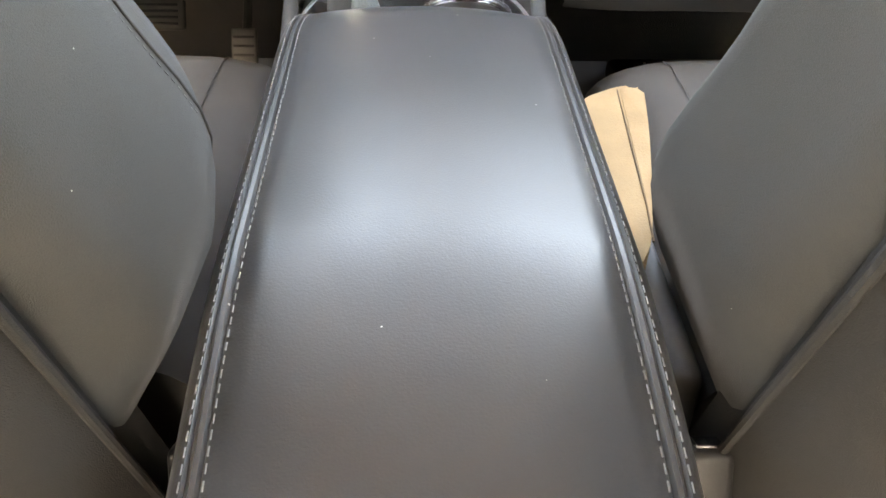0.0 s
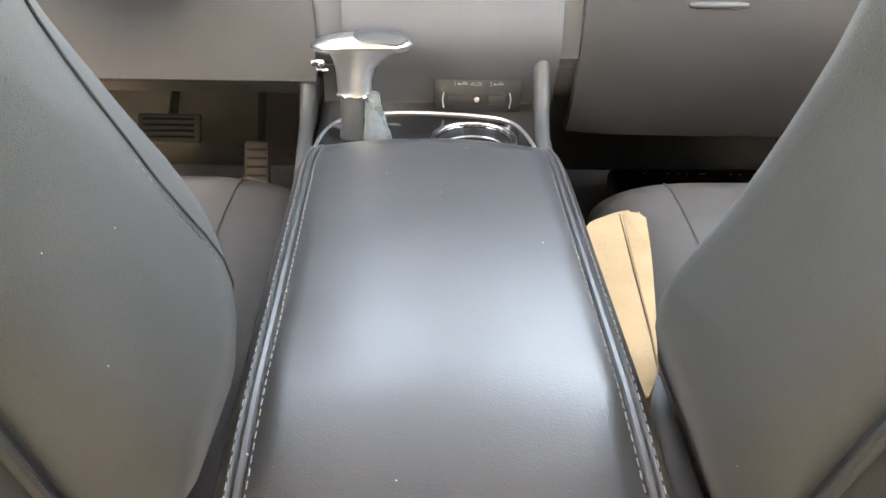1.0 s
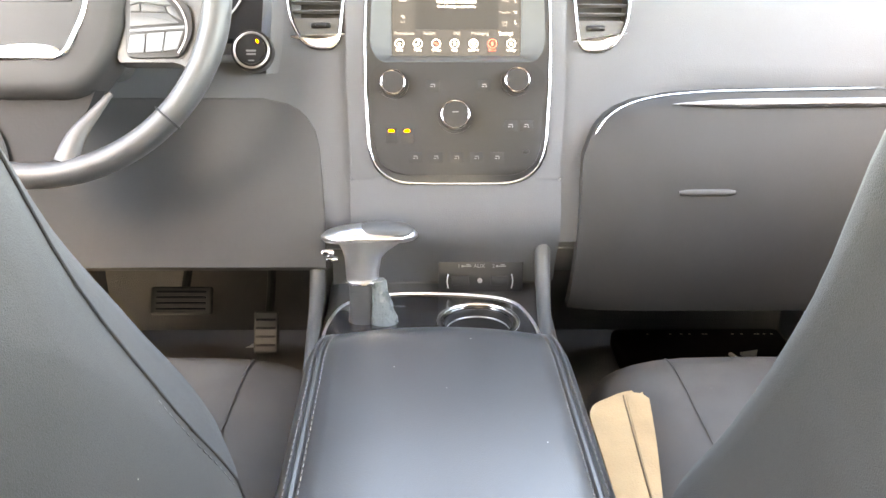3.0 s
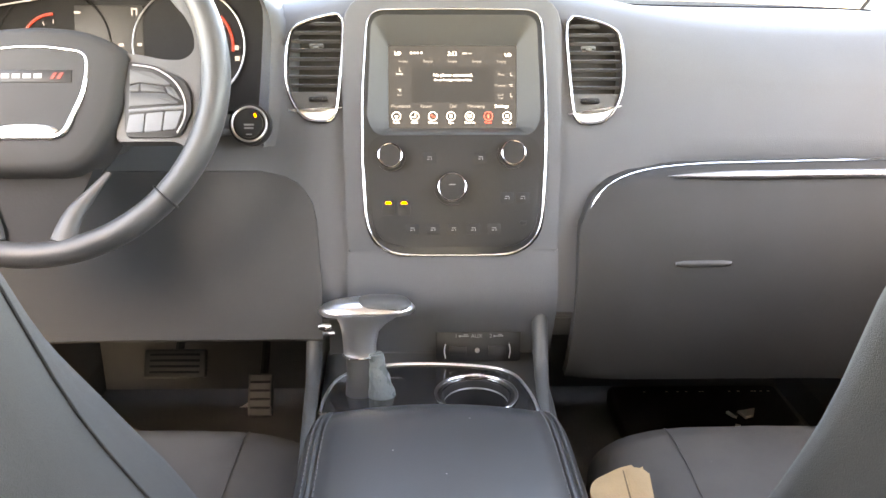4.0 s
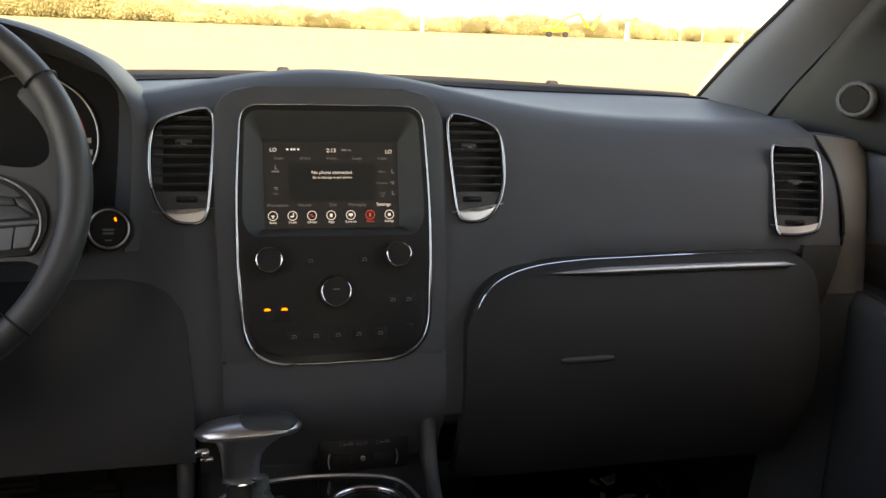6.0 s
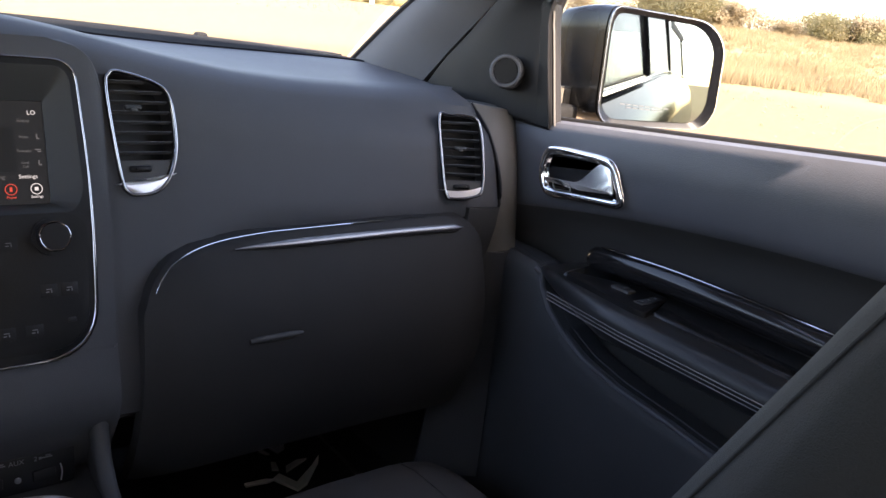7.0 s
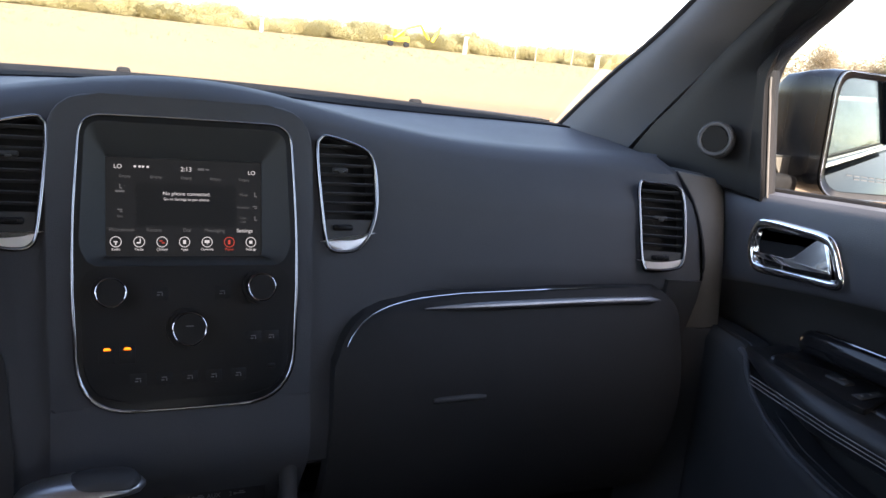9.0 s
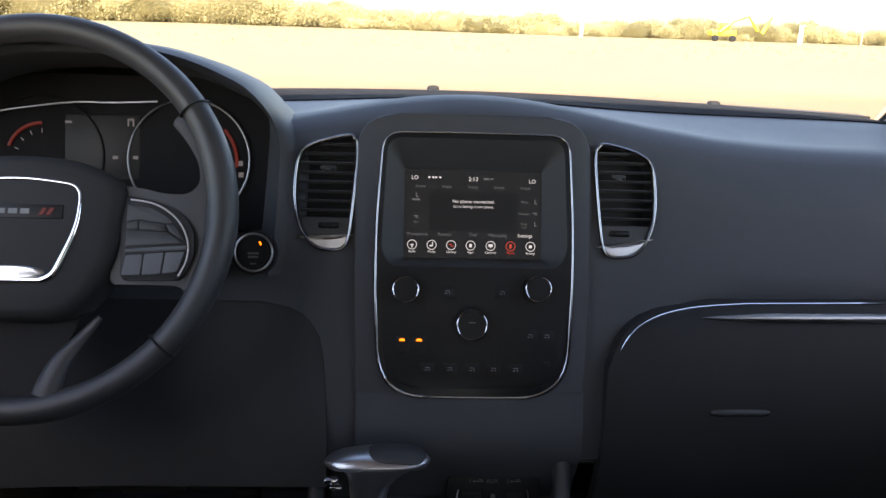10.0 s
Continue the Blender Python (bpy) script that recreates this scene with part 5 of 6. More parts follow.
def pocket(y):
    pts = [(0.12, 0.992), (-0.04, 0.990), (-0.085, 0.986), (-0.105, 0.976), (-0.112, 0.957), (-0.130, 0.932), (-0.158, 0.911), (-0.205, 0.888), (-0.265, 0.873), (-0.35, 0.863), (-0.415, 0.853), (-0.55, 0.835), (-0.96, 0.80)]
    for (a, za), (b, zb) in zip(pts, pts[1:]):
        if y >= b:
            return za + (zb - za) * (a - y) / (a - b)
    return pts[-1][1]


yy = frange(0.11, -0.06, 8) + frange(-0.075, -0.20, 22) + frange(-0.21, -0.40, 14) + frange(-0.45, -0.955, 8)
part("lower_panel", sheet([[(0.745, y, pocket(y) - 0.002), (0.712, y, pocket(y) + 0.001), (0.703, y, pocket(y) - 0.006), (0.699, y, pocket(y) - 0.020), (0.702, y, pocket(y) - 0.08), (0.712, y, 0.68), (0.72, y, 0.47)] for y in yy], 0.014, (1, 0, 0)), SOFT, door, "charcoal lower door panel")
rings = []
for y in frange(-0.098, -0.26, 16) + [-0.30, -0.50, -0.70, -0.90, -0.94]:
    k = min(1, max(0.02, (-y - 0.097) / 0.165)) ** 0.55 * (0.85 if y < -0.93 else 1)
    zt = 0.999 - 0.025 * (-y - 0.1) - 0.012 * (1 - k) ** 2
    prof = rounded([(0.785, zt - 0.050 * k - 0.004), (0.655, zt - 0.044 * k - 0.004), (0.640, zt - 0.020 * k - 0.006), (0.650, zt - 0.003), (0.690, zt - 0.005), (0.785, zt - 0.005)], [0.003, 0.010, 0.012, 0.012, 0.01, 0.003], 5)
    rings.append([(0.785 - (0.785 - x) * (0.48 + 0.52 * k), y, z) for x, z in prof])
part("armrest", loft(rings), LEATHER, door, "padded black armrest")
for d, zz in ((0.0, 0.003), (0.0005, -0.002), (0.001, -0.007)):
    part("armrest_seam", tube([(0.785 - (0.785 - 0.6395 - d) * (0.5 + 0.5 * min(1, 0.82 + 0.18 * (-y - 0.16) / 0.14)), y, 0.976 - 0.025 * (-y - 0.1) + zz) for y in frange(-0.165, -0.93, 24)], 0.0007, sides=6), GREYLINE, door, "stitched seam")
sw = part("switch_panel", loft([[(x, y, z - 0.02 * (-y - 0.1)) for x, z in rounded([(0.690, 0.985), (0.765, 0.985), (0.765, 1.001), (0.700, 0.996)], 0.004, 3)] for y in (-0.150, -0.17, -0.45, -0.49)]), GLOSS, door, "gloss black switch panel")
plate_z = 0.9975
deckm = Matrix.Translation((0, 0, 1.0012)) @ pose(0, 0, 0, 1.15)
part("switch_bezel", plate(rounded([(0.684, -0.165), (0.700, -0.160), (0.752, -0.245), (0.754, -0.283), (0.676, -0.306), (0.672, -0.290)], 0.006), -0.006, 0.0016, deckm, 0.0008), DEEP, sw, "raised switch bezel")
part("switch", rbox(0.716, -0.238, plate_z + 0.0005, 0.018, 0.030, 0.006, 0.0025, 3), LOWER, sw, "window switch")
part("switch", rbox(0.716, -0.280, plate_z - 0.0004, 0.046, 0.014, 0.004, 0.0015, 2), LOWER, sw, "lock switch")
part("switch_mark", merged(rbox(0.718, -0.240, plate_z + 0.0038, 0.008, 0.004, 0.0006, 0), *[rbox(0.702 + 0.014 * k, -0.280, plate_z + 0.0019, 0.003, 0.003, 0.0006, 0) for k in range(3)]), ICON, sw, smooth=False)
bar_pts = smooth_line([(0.762, -0.142, 1.004), (0.752, -0.165, 1.014), (0.740, -0.22, 1.021), (0.735, -0.32, 1.026), (0.735, -0.50, 1.023), (0.745, -0.68, 1.014), (0.765, -0.78, 1.0)], 6)
part("pull_bar", tube(bar_pts, [0.017 * min(1, 0.35 + 5 * min(f, 1 - f)) for f in frange(0, 1, len(bar_pts))], sides=14, flat=1.0), GLOSS, door, "gloss black pull bar")
part("pull_trim", tube([(p.x - 0.004, p.y, p.z + 0.0165 * min(1, 0.35 + 5 * min(f, 1 - f))) for p, f in zip(bar_pts, frange(0, 1, len(bar_pts)))], 0.0012, sides=6), DIMCHROME, door, "thin chrome line")
hand = [(p.x, p.y) for p in smooth_line([(0.032, 1.122, 0), (0.038, 1.145, 0), (0.056, 1.155, 0), (0.107, 1.158, 0), (0.150, 1.158, 0), (0.168, 1.149, 0), (0.181, 1.128, 0), (0.190, 1.108, 0), (0.182, 1.096, 0), (0.150, 1.092, 0), (0.097, 1.086, 0), (0.062, 1.082, 0), (0.045, 1.087, 0), (0.035, 1.103, 0)], 4, True)]
hand = [(x + 0.014, y) for x, y in hand]
hi = [(0.126 + (x - 0.125) * 0.82, 1.1225 + (y - 1.120) * 0.78) for x, y in hand]
hc = shrink(hand, 0.0055)
hd = part("door_handle", merged(put(tube([(x, y, 0.0045) for x, y in hc], 0.0062, True, 16, 0.9), DM), put(loft([[(x, y, w) for x, y in o] for o, w in ((shrink(hand, 0.009), 0.0075), (shrink(hand, 0.012), 0.0065), (hi, 0.002))], cap=False), DM)), BRIGHT, door, "chrome handle surround")
part("cup", plate(shrink(hand, 0.010), -0.0020, 0.0020, DM), DEEP, hd, "black finger recess")
HL = DM @ Matrix.Translation((0.014, 0, 0))
HT = HL @ Matrix.Translation((0.11, 1.150, 0.002)) @ pose(0, 0, 0, -11) @ Matrix.Translation((-0.11, -1.150, 0))
part("lever", plate(rounded([(0.050, 1.108), (0.112, 1.113), (0.140, 1.147), (0.156, 1.147), (0.174, 1.112), (0.120, 1.104), (0.054, 1.102)], [0.002, 0.01, 0.006, 0.006, 0.004, 0.004, 0.002]), -0.003, 0.0035, HT, 0.0012), BRIGHT, hd, "chrome pull lever")
part("lever_base", plate(rounded([(0.056, 1.099), (0.120, 1.106), (0.171, 1.116), (0.174, 1.103), (0.150, 1.098), (0.070, 1.091)], 0.004), 0.003, 0.007, HL, 0.0015), GLOSS, hd, "gloss black lever base")
part("lock", put(tube([(x, y, 0.0072) for x, y in rounded([(0.062, 1.103), (0.094, 1.106), (0.098, 1.098), (0.068, 1.094)], 0.003)], 0.0011, True, 6), HL), SATIN, hd, "thin metal lock frame")
groove = smooth_line([(0.667, 0.052, 1.192), (0.669, 0.012, 1.160), (0.670, -0.016, 1.120), (0.670, -0.033, 1.075), (0.668, -0.029, 1.035), (0.665, -0.020, 1.003), (0.663, -0.010, 0.980)], 4)
inner = smooth_line([(0.735, 0.035, 1.186), (0.734, 0.020, 1.160), (0.728, 0.002, 1.115), (0.724, -0.013, 1.065), (0.722, -0.021, 1.030), (0.721, -0.026, 1.003), (0.720, -0.030, 0.985)], 4)
part("end_trim", sheet([[tuple(a + (b - a) * f + Vector((0, -0.006, 0)) * math.sin(math.pi * f)) for f in frange(0, 1, 7)] for a, b in zip(groove, inner)], 0.015, (0.5, 0.85, 0)), EDGE, door, "warm grey front edge of the door")
part("gap_seal", tube([v + Vector((-0.001, -0.001, 0)) for v in groove], 0.0020, sides=6), DEEP, door, "dark gap seal")
part("front_return", sheet([[a, ((a[0] + b[0]) / 2, (a[1] + b[1]) / 2 - 0.006, (a[2] + b[2]) / 2), b] for a, b in (((0.664, -0.010, 0.984), (0.706, -0.034, 0.988)), ((0.657, 0.000, 0.94), (0.703, -0.034, 0.94)), ((0.647, 0.010, 0.88), (0.702, -0.034, 0.88)), ((0.640, 0.025, 0.78), (0.705, -0.034, 0.78)), ((0.640, 0.04, 0.60), (0.71, -0.034, 0.60)))], 0.012, (0.5, 0.85, 0)), SOFT, door, "rounded front of the lower panel")
part("pocket_edge", tube(smooth_line([(0.704, y, pocket(y) - 0.001) for y in (-0.092, -0.100, -0.105, -0.1085, -0.112, -0.120, -0.130, -0.145, -0.158, -0.18, -0.205, -0.235, -0.265, -0.30, -0.35, -0.415, -0.55, -0.75, -0.95)], 4), 0.0040, sides=8), DOORMAT, door, "rounded pocket edge")
part("crease", tube([(0.748, y, 1.011 - 0.02 * max(0, -y - 0.35)) for y in frange(-0.15, -0.80, 10)], 0.0022, sides=6), PILLAR, door, "thin moulded crease")
# sail panel and window frame
sm = Matrix(((0, 0, -1, 0.738), (-1, 0, 0, 0), (0, 1, 0, 0), (0, 0, 0, 1)))
part("sail_panel", plate(rounded([(0.046, 1.172), (0.027, 1.25), (0.010, 1.335), (0.030, 1.378), (-0.04, 1.385), (-0.15, 1.29), (-0.26, 1.18)], [0.002, 0.1, 0.02, 0.01, 0.02, 0.05, 0.01]), -0.02, 0.006, sm, 0.003), DEEP, door, "black sail panel")
fr = smooth_line([(0.747, -0.040, 1.178), (0.747, -0.021, 1.26), (0.746, -0.006, 1.332), (0.7455, -0.010, 1.356), (0.744, -0.054, 1.400), (0.742, -0.104, 1.442), (0.715, -0.26, 1.565), (0.69, -0.45, 1.63), (0.69, -0.95, 1.645)], 5)
part("window_frame", tube(fr, 0.012, sides=12), RUBBER, door, "black window frame")
part("seal_lip", tube([(p.x - 0.008, p.y - 0.0105, p.z - (0.004 if i > 8 else 0)) for i, p in enumerate(fr[:12])], 0.0015, sides=6), EDGE, door, "thin warm grey seal lip")
edge_a = smooth_line([(0.708, 0.228, 1.182), (0.714, 0.184, 1.240), (0.720, 0.138, 1.288), (0.723, 0.056, 1.372), (0.720, -0.050, 1.462), (0.705, -0.20, 1.575), (0.69, -0.30, 1.64), (0.68, -0.45, 1.66)], 4)
edge_b = smooth_line([(0.734, -0.030, 1.180), (0.733, -0.014, 1.250), (0.732, 0.002, 1.325), (0.731, -0.004, 1.356), (0.731, -0.100, 1.442), (0.715, -0.25, 1.560), (0.692, -0.36, 1.61), (0.685, -0.46, 1.64)], 4)
part("frame_cover", sheet([[tuple(a + (b - a) * f + Vector((-0.006, 0, 0)) * math.sin(math.pi * f)) for f in frange(0, 1, 6)] for a, b in zip(edge_a, edge_b)], 0.018, (1, 0, 0.2)), DEEP, door, "black upper window frame cover")
pane = part("pane", sheet([[(0.768 - 0.10 * (z - 1.18) / 0.45, y if z < 1.40 else min(y, -0.02 - (z - 1.40) * 0.95), z) for z in frange(1.18, 1.63, 8)] for y in frange(0.0, -1.14, 8)], 0.004, (1, 0, 0)), CLEAR, door, "clear side window")
pane.visible_shadow = False
TW = Matrix.Translation((0.708, 0.031, 1.243)) @ (Vector((-0.80, -0.58, 0.12)).to_track_quat("Z", "Y").to_matrix().to_4x4())
tw = part("tweeter", disc(0.0250, -0.035, 0.010, TW, 36, 0.005), LOWER, door, "round tweeter housing")
part("grille", disc(0.0180, 0.007, 0.0112, TW, 36, 0.002), DEEP, tw, "dark mesh grille")
part("ring", put(tube([(0.0208 * math.cos(a), 0.0208 * math.sin(a), 0.0105) for a in frange(0, 2 * math.pi, 37)[:-1]], 0.0024, True, 6), TW), PILLAR, tw)

door2 = thing("door_2", "closed charcoal driver's door", "car door", kind="structure")
part("upper_panel", sheet([[(-0.790, y, belt(y) - 0.010), (-0.742, y, belt(y) - 0.004), (-0.733, y, belt(y) - 0.02), (-0.735, y, 1.04), (-0.75, y, 0.98), (-0.71, y, 0.90), (-0.72, y, 0.47)] for y in ys], 0.012, (-1, 0, 0)), DOORMAT, door2)
pane = part("pane", sheet([[(-0.768 + 0.10 * (z - 1.18) / 0.45, y if z < 1.40 else min(y, -0.02 - (z - 1.40) * 0.95), z) for z in frange(1.18, 1.63, 8)] for y in frange(0.0, -0.96, 8)], 0.004, (-1, 0, 0)), CLEAR, door2)
pane.visible_shadow = False
part("window_frame", tube([(-p.x, p.y, p.z) for p in fr], 0.016, sides=8), RUBBER, door2)

# ---- side mirror ----
mirror = thing("side_mirror", "glossy black door mirror with grey foot and convex glass", "door mirror")
c0 = Vector((0.974, -0.039, 1.268))
zn = Vector((-0.515, -0.857, 0.036)).normalized()
xn = Vector((0, 0, 1)).cross(zn).normalized()
xn = -xn if xn.x < 0 else xn
yn = zn.cross(xn)
MM = Matrix(((xn.x, yn.x, zn.x, c0.x), (xn.y, yn.y, zn.y, c0.y), (xn.z, yn.z, zn.z, c0.z), (0, 0, 0, 1)))
face = [(-0.095, 0.089), (0.063, 0.083), (0.096, 0.050), (0.100, -0.057), (0.082, -0.085), (-0.079, -0.094), (-0.097, -0.075), (-0.101, 0.062)]
fo = rounded(face, [0.022, 0.04, 0.05, 0.04, 0.02, 0.02, 0.02, 0.02], 5)
fi = [(x * 0.88 - 0.005, y * 0.89) for x, y in fo]
rings = [[(x * k + ox, y * k2, d) for x, y in fo] for k, k2, d, ox in ((0.96, 0.96, 0.004, 0), (1.01, 1.01, 0.006, 0), (1.03, 1.03, -0.03, -0.006), (1.0, 1.0, -0.065, -0.024), (0.93, 0.92, -0.105, -0.050), (0.68, 0.72, -0.145, -0.075), (0.38, 0.42, -0.160, -0.080))]
part("housing", put(loft(rings), MM), PAINT, mirror, "dark glossy housing")
part("bezel", put(loft([[(x, y, w) for x, y in o] for o, w in ((fo, 0.010), ([(x * 0.985, y * 0.985) for x, y in fo], 0.0175), (fi, 0.012), (fi, 0.006))], cap=False), MM), MIRRORBLACK, mirror, "black bezel")
part("edge_line", put(tube([(x * 0.992, y * 0.992, 0.0165) for x, y in fo], 0.0014, True, 6), MM), DIMCHROME, mirror, "bright rim edge")
def reach(a):
    """Distance from the middle of the glass to its edge in the direction a."""
    dx, dy = math.cos(a), math.sin(a)
    best = 0.0
    for (ax, ay), (bx, by) in zip(fi, fi[1:] + fi[:1]):
        den = dx * (by - ay) - dy * (bx - ax)
        if abs(den) > 1e-9:
            k, f = (ax * (by - ay) - ay * (bx - ax)) / den, (ax * dy - ay * dx) / den
            if k > 0 and -1e-6 <= f <= 1 + 1e-6:
                best = max(best, k)
    return best


glass_bm = bmesh.new()
cen = glass_bm.verts.new((0, 0, 0.0155))
prev, turns = None, [(a, reach(a)) for a in frange(0, 2 * math.pi, 121)[:-1]]
for k in frange(1 / 24, 1.0, 24):
    ring = [glass_bm.verts.new((r * k * math.cos(a), r * k * math.sin(a), 0.0155 - (r * k) ** 2 / 4.4)) for a, r in turns]
    for i in range(120):
        j = (i + 1) % 120
        if prev is None:
            glass_bm.faces.new((cen, ring[i], ring[j]))
        else:
            glass_bm.faces.new((prev[i], ring[i], ring[j], prev[j]))
    prev = ring
part("mirror_glass", put(glass_bm, MM), MIRROR, mirror, "convex mirror glass")
mt = MM @ Matrix.Translation((-0.022, -0.058, 0.0158))
part("etched_bar", merged(*[bar(-0.035 + 0.0105 * k, 0.0, 0.008, 0.0016, 0, mt) for k in range(8)], *[bar(-0.024 + 0.0105 * k, -0.0045, 0.008, 0.0016, 0, mt) for k in range(6)]), PILLAR, mirror, "faint etched warning bars", False)
part("foot", loft([[(0.92 + (x - 0.92) * k, y, 1.195 + (z - 1.195) * k) for x, z in rounded([(0.869, 1.2195), (0.955, 1.2195), (0.965, 1.172), (0.905, 1.178), (0.879, 1.196)], [0.002, 0.002, 0.01, 0.012, 0.012], 4)] for y, k in ((0.074, 0.97), (0.077, 1.0), (0.125, 1.0), (0.130, 0.96))]), FOOT, mirror, "grey mirror foot")
part("foot_line", tube([(0.867, 0.120, 1.2205), (0.869, 0.076, 1.2205), (0.91, 0.0735, 1.2215), (0.955, 0.0735, 1.2225)], 0.0016, sides=6), SATIN, mirror, "bright foot line")
part("foot_arm", rbox(0.835, 0.075, 1.180, 0.13, 0.06, 0.030, 0.010, 3), RUBBER, mirror)


# ---- land ----
def ground_material():
    m = material("dry_field", (0.245, 0.195, 0.108), 0.95, scale=0.05, fine=3.0, bump=0.6, second=(0.215, 0.165, 0.09), spec=0.1, dist=0.05)
    # bare orange dirt beside the car, straw field ahead and beyond
    t = m.node_tree
    b = t.nodes["Principled BSDF"]
    co, far, wob = t.nodes.new("ShaderNodeTexCoord"), t.nodes.new("ShaderNodeVectorMath"), t.nodes.new("ShaderNodeTexNoise")
    far.operation = "LENGTH"
    wob.inputs["Scale"].default_value, wob.inputs["Detail"].default_value = 0.25, 6
    add, edge, mix = t.nodes.new("ShaderNodeMath"), t.nodes.new("ShaderNodeMapRange"), t.nodes.new("ShaderNodeMix")
    add.operation = "MULTIPLY_ADD"
    add.inputs[1].default_value = 14.0
    edge.inputs["From Min"].default_value, edge.inputs["From Max"].default_value = 37.0, 44.0
    mix.data_type = "RGBA"
    mix.inputs["A"].default_value = (0.205, 0.135, 0.078, 1)
    straw = b.inputs["Base Color"].links[0].from_socket
    shape = t.nodes.new("ShaderNodeVectorMath")
    shape.operation = "MULTIPLY"
    shape.inputs[1].default_value = (1.0, 1.9, 1.0)
    t.links.new(co.outputs["Object"], shape.inputs[0])
    t.links.new(shape.outputs["Vector"], far.inputs[0])
    t.links.new(co.outputs["Object"], wob.inputs["Vector"])
    t.links.new(wob.outputs["Fac"], add.inputs[0])
    t.links.new(far.outputs["Value"], add.inputs[2])
    t.links.new(add.outputs["Value"], edge.inputs["Value"])
    t.links.new(edge.outputs["Result"], mix.inputs["Factor"])
    t.links.new(straw, mix.inputs["B"])
    t.links.new(mix.outputs["Result"], b.inputs["Base Color"])
    return m


def land_z(x, y):
    """The field lies flat ahead and swells gently on the passenger's side."""
    r, a = math.hypot(x, y), math.degrees(math.atan2(x, y))
    f, g = max(0, min(1, (r - 30) / 48)), max(0, min(1, (a - 38) / 16)) * max(0, min(1, (135 - a) / 20))
    return 2.5 * f * f * (3 - 2 * f) * g * g * (3 - 2 * g)


ground_bm = bmesh.new()
bmesh.ops.create_grid(ground_bm, x_segments=140, y_segments=140, size=1.0)
for v in ground_bm.verts:
    v.co.x = math.copysign(abs(v.co.x) ** 3, v.co.x) * 2500
    v.co.y = math.copysign(abs(v.co.y) ** 3, v.co.y) * 2500
    r = math.hypot(v.co.x, v.co.y)
    v.co.z = 0.10 * noise.noise((v.co.x * 0.05, v.co.y * 0.05, 0)) * min(1, max(0, (r - 6) / 20)) + land_z(v.co.x, v.co.y)
ground = tagged(part("ground", ground_bm, ground_material()), "dry sandy field with straw-coloured grass", "ground", kind="structure")

def foliage(name, color, second, scale):
    """Thin dry leaves that let some light through."""
    m = material(name, color, 0.9, scale=scale, fine=5, bump=0.0, second=second, spec=0.1)
    t = m.node_tree
    b = t.nodes["Principled BSDF"]
    trans, mix = t.nodes.new("ShaderNodeBsdfTranslucent"), t.nodes.new("ShaderNodeMixShader")
    mix.inputs["Fac"].default_value = 0.45
    t.links.new(b.inputs["Base Color"].links[0].from_socket, trans.inputs["Color"])
    t.links.new(b.outputs["BSDF"], mix.inputs[1])
    t.links.new(trans.outputs["BSDF"], mix.inputs[2])
    t.links.new(mix.outputs["Shader"], t.nodes["Material Output"].inputs["Surface"])
    return m


STRAW = foliage("dry_grass", (0.33, 0.255, 0.15), (0.27, 0.20, 0.115), 0.3)
LEAF = foliage("dusty_leaves", (0.25, 0.225, 0.12), (0.33, 0.29, 0.175), 0.6)
LEAF2 = foliage("dry_brown_leaves", (0.28, 0.22, 0.14), (0.36, 0.295, 0.20), 0.6)
# leaves of the far line: haze and glare painted in as a paler colour
HAZE = foliage("haze_paled_leaves", (0.40, 0.36, 0.19), (0.50, 0.45, 0.26), 0.6)
BARK = material("grey_bark", (0.33, 0.27, 0.20), 0.9, vary=0.3, scale=5, fine=40, bump=0.4)
rng = random.Random(11)


def blades(spots, height, per, mat, name, label):
    vs, fs = [], []
    for x, y, k in spots:
        for _ in range(per):
            a, r = rng.uniform(0, 6.28), rng.uniform(0, 0.22)
            bx, by = x + r * math.cos(a), y + r * math.sin(a)
            h, q, w2 = height * k * rng.uniform(0.45, 1.1), rng.uniform(0, 3.14), rng.uniform(0.006, 0.016) * (1 + height)
            lx, ly = rng.gauss(0.10, 0.26) * h, rng.gauss(0, 0.26) * h
            i, gz = len(vs), land_z(bx, by)
            vs += [(bx - w2 * math.cos(q), by - w2 * math.sin(q), gz - 0.05), (bx + w2 * math.cos(q), by + w2 * math.sin(q), gz - 0.05), (bx + lx, by + ly, gz + h)]
            fs.append((i, i + 1, i + 2))
    me = bpy.data.meshes.new(name)
    me.from_pydata(vs, [], fs)
    me.materials.append(mat)
    return tagged(new(name, me), label, "grass", kind="stuff")


spots = []
for _ in range(26000):
    ang, d = rng.uniform(-0.75, 0.72), 27 + 48 * rng.random() ** 1.4
    x, y = d * math.cos(ang), d * math.sin(ang) - 1
    tuft = noise.noise((x * 0.22, y * 0.22, 4)) + 0.6 * noise.noise((x * 0.7, y * 0.7, 9))
    if d > 29.5 + 5.0 * noise.noise((x * 0.12, y * 0.12, 1)) and tuft > -0.42:
        spots.append((x, y, max(0.35, 0.85 + 0.9 * tuft) * rng.uniform(0.8, 1.15)))
blades(spots, 0.42, 14, STRAW, "tall_grass", "tall dry straw grass beyond the dirt")
spots = []
for _ in range(2600):
    x, y = rng.uniform(-70, 90), 40 + 75 * rng.random()
    spots.append((x, y, rng.uniform(0.4, 1.0)))
blades(spots, 0.25, 7, STRAW, "short_grass", "short dry grass across the field")
spots = [(rng.uniform(3, 24), rng.uniform(-8, 16), rng.uniform(0.25, 1)) for _ in range(150)]
WEED = material("small_weeds", (0.15, 0.125, 0.07), 0.9, bump=0.0)
blades(spots, 0.09, 9, WEED, "weeds", "sparse small weeds on the dirt")
vs = bmesh.new()
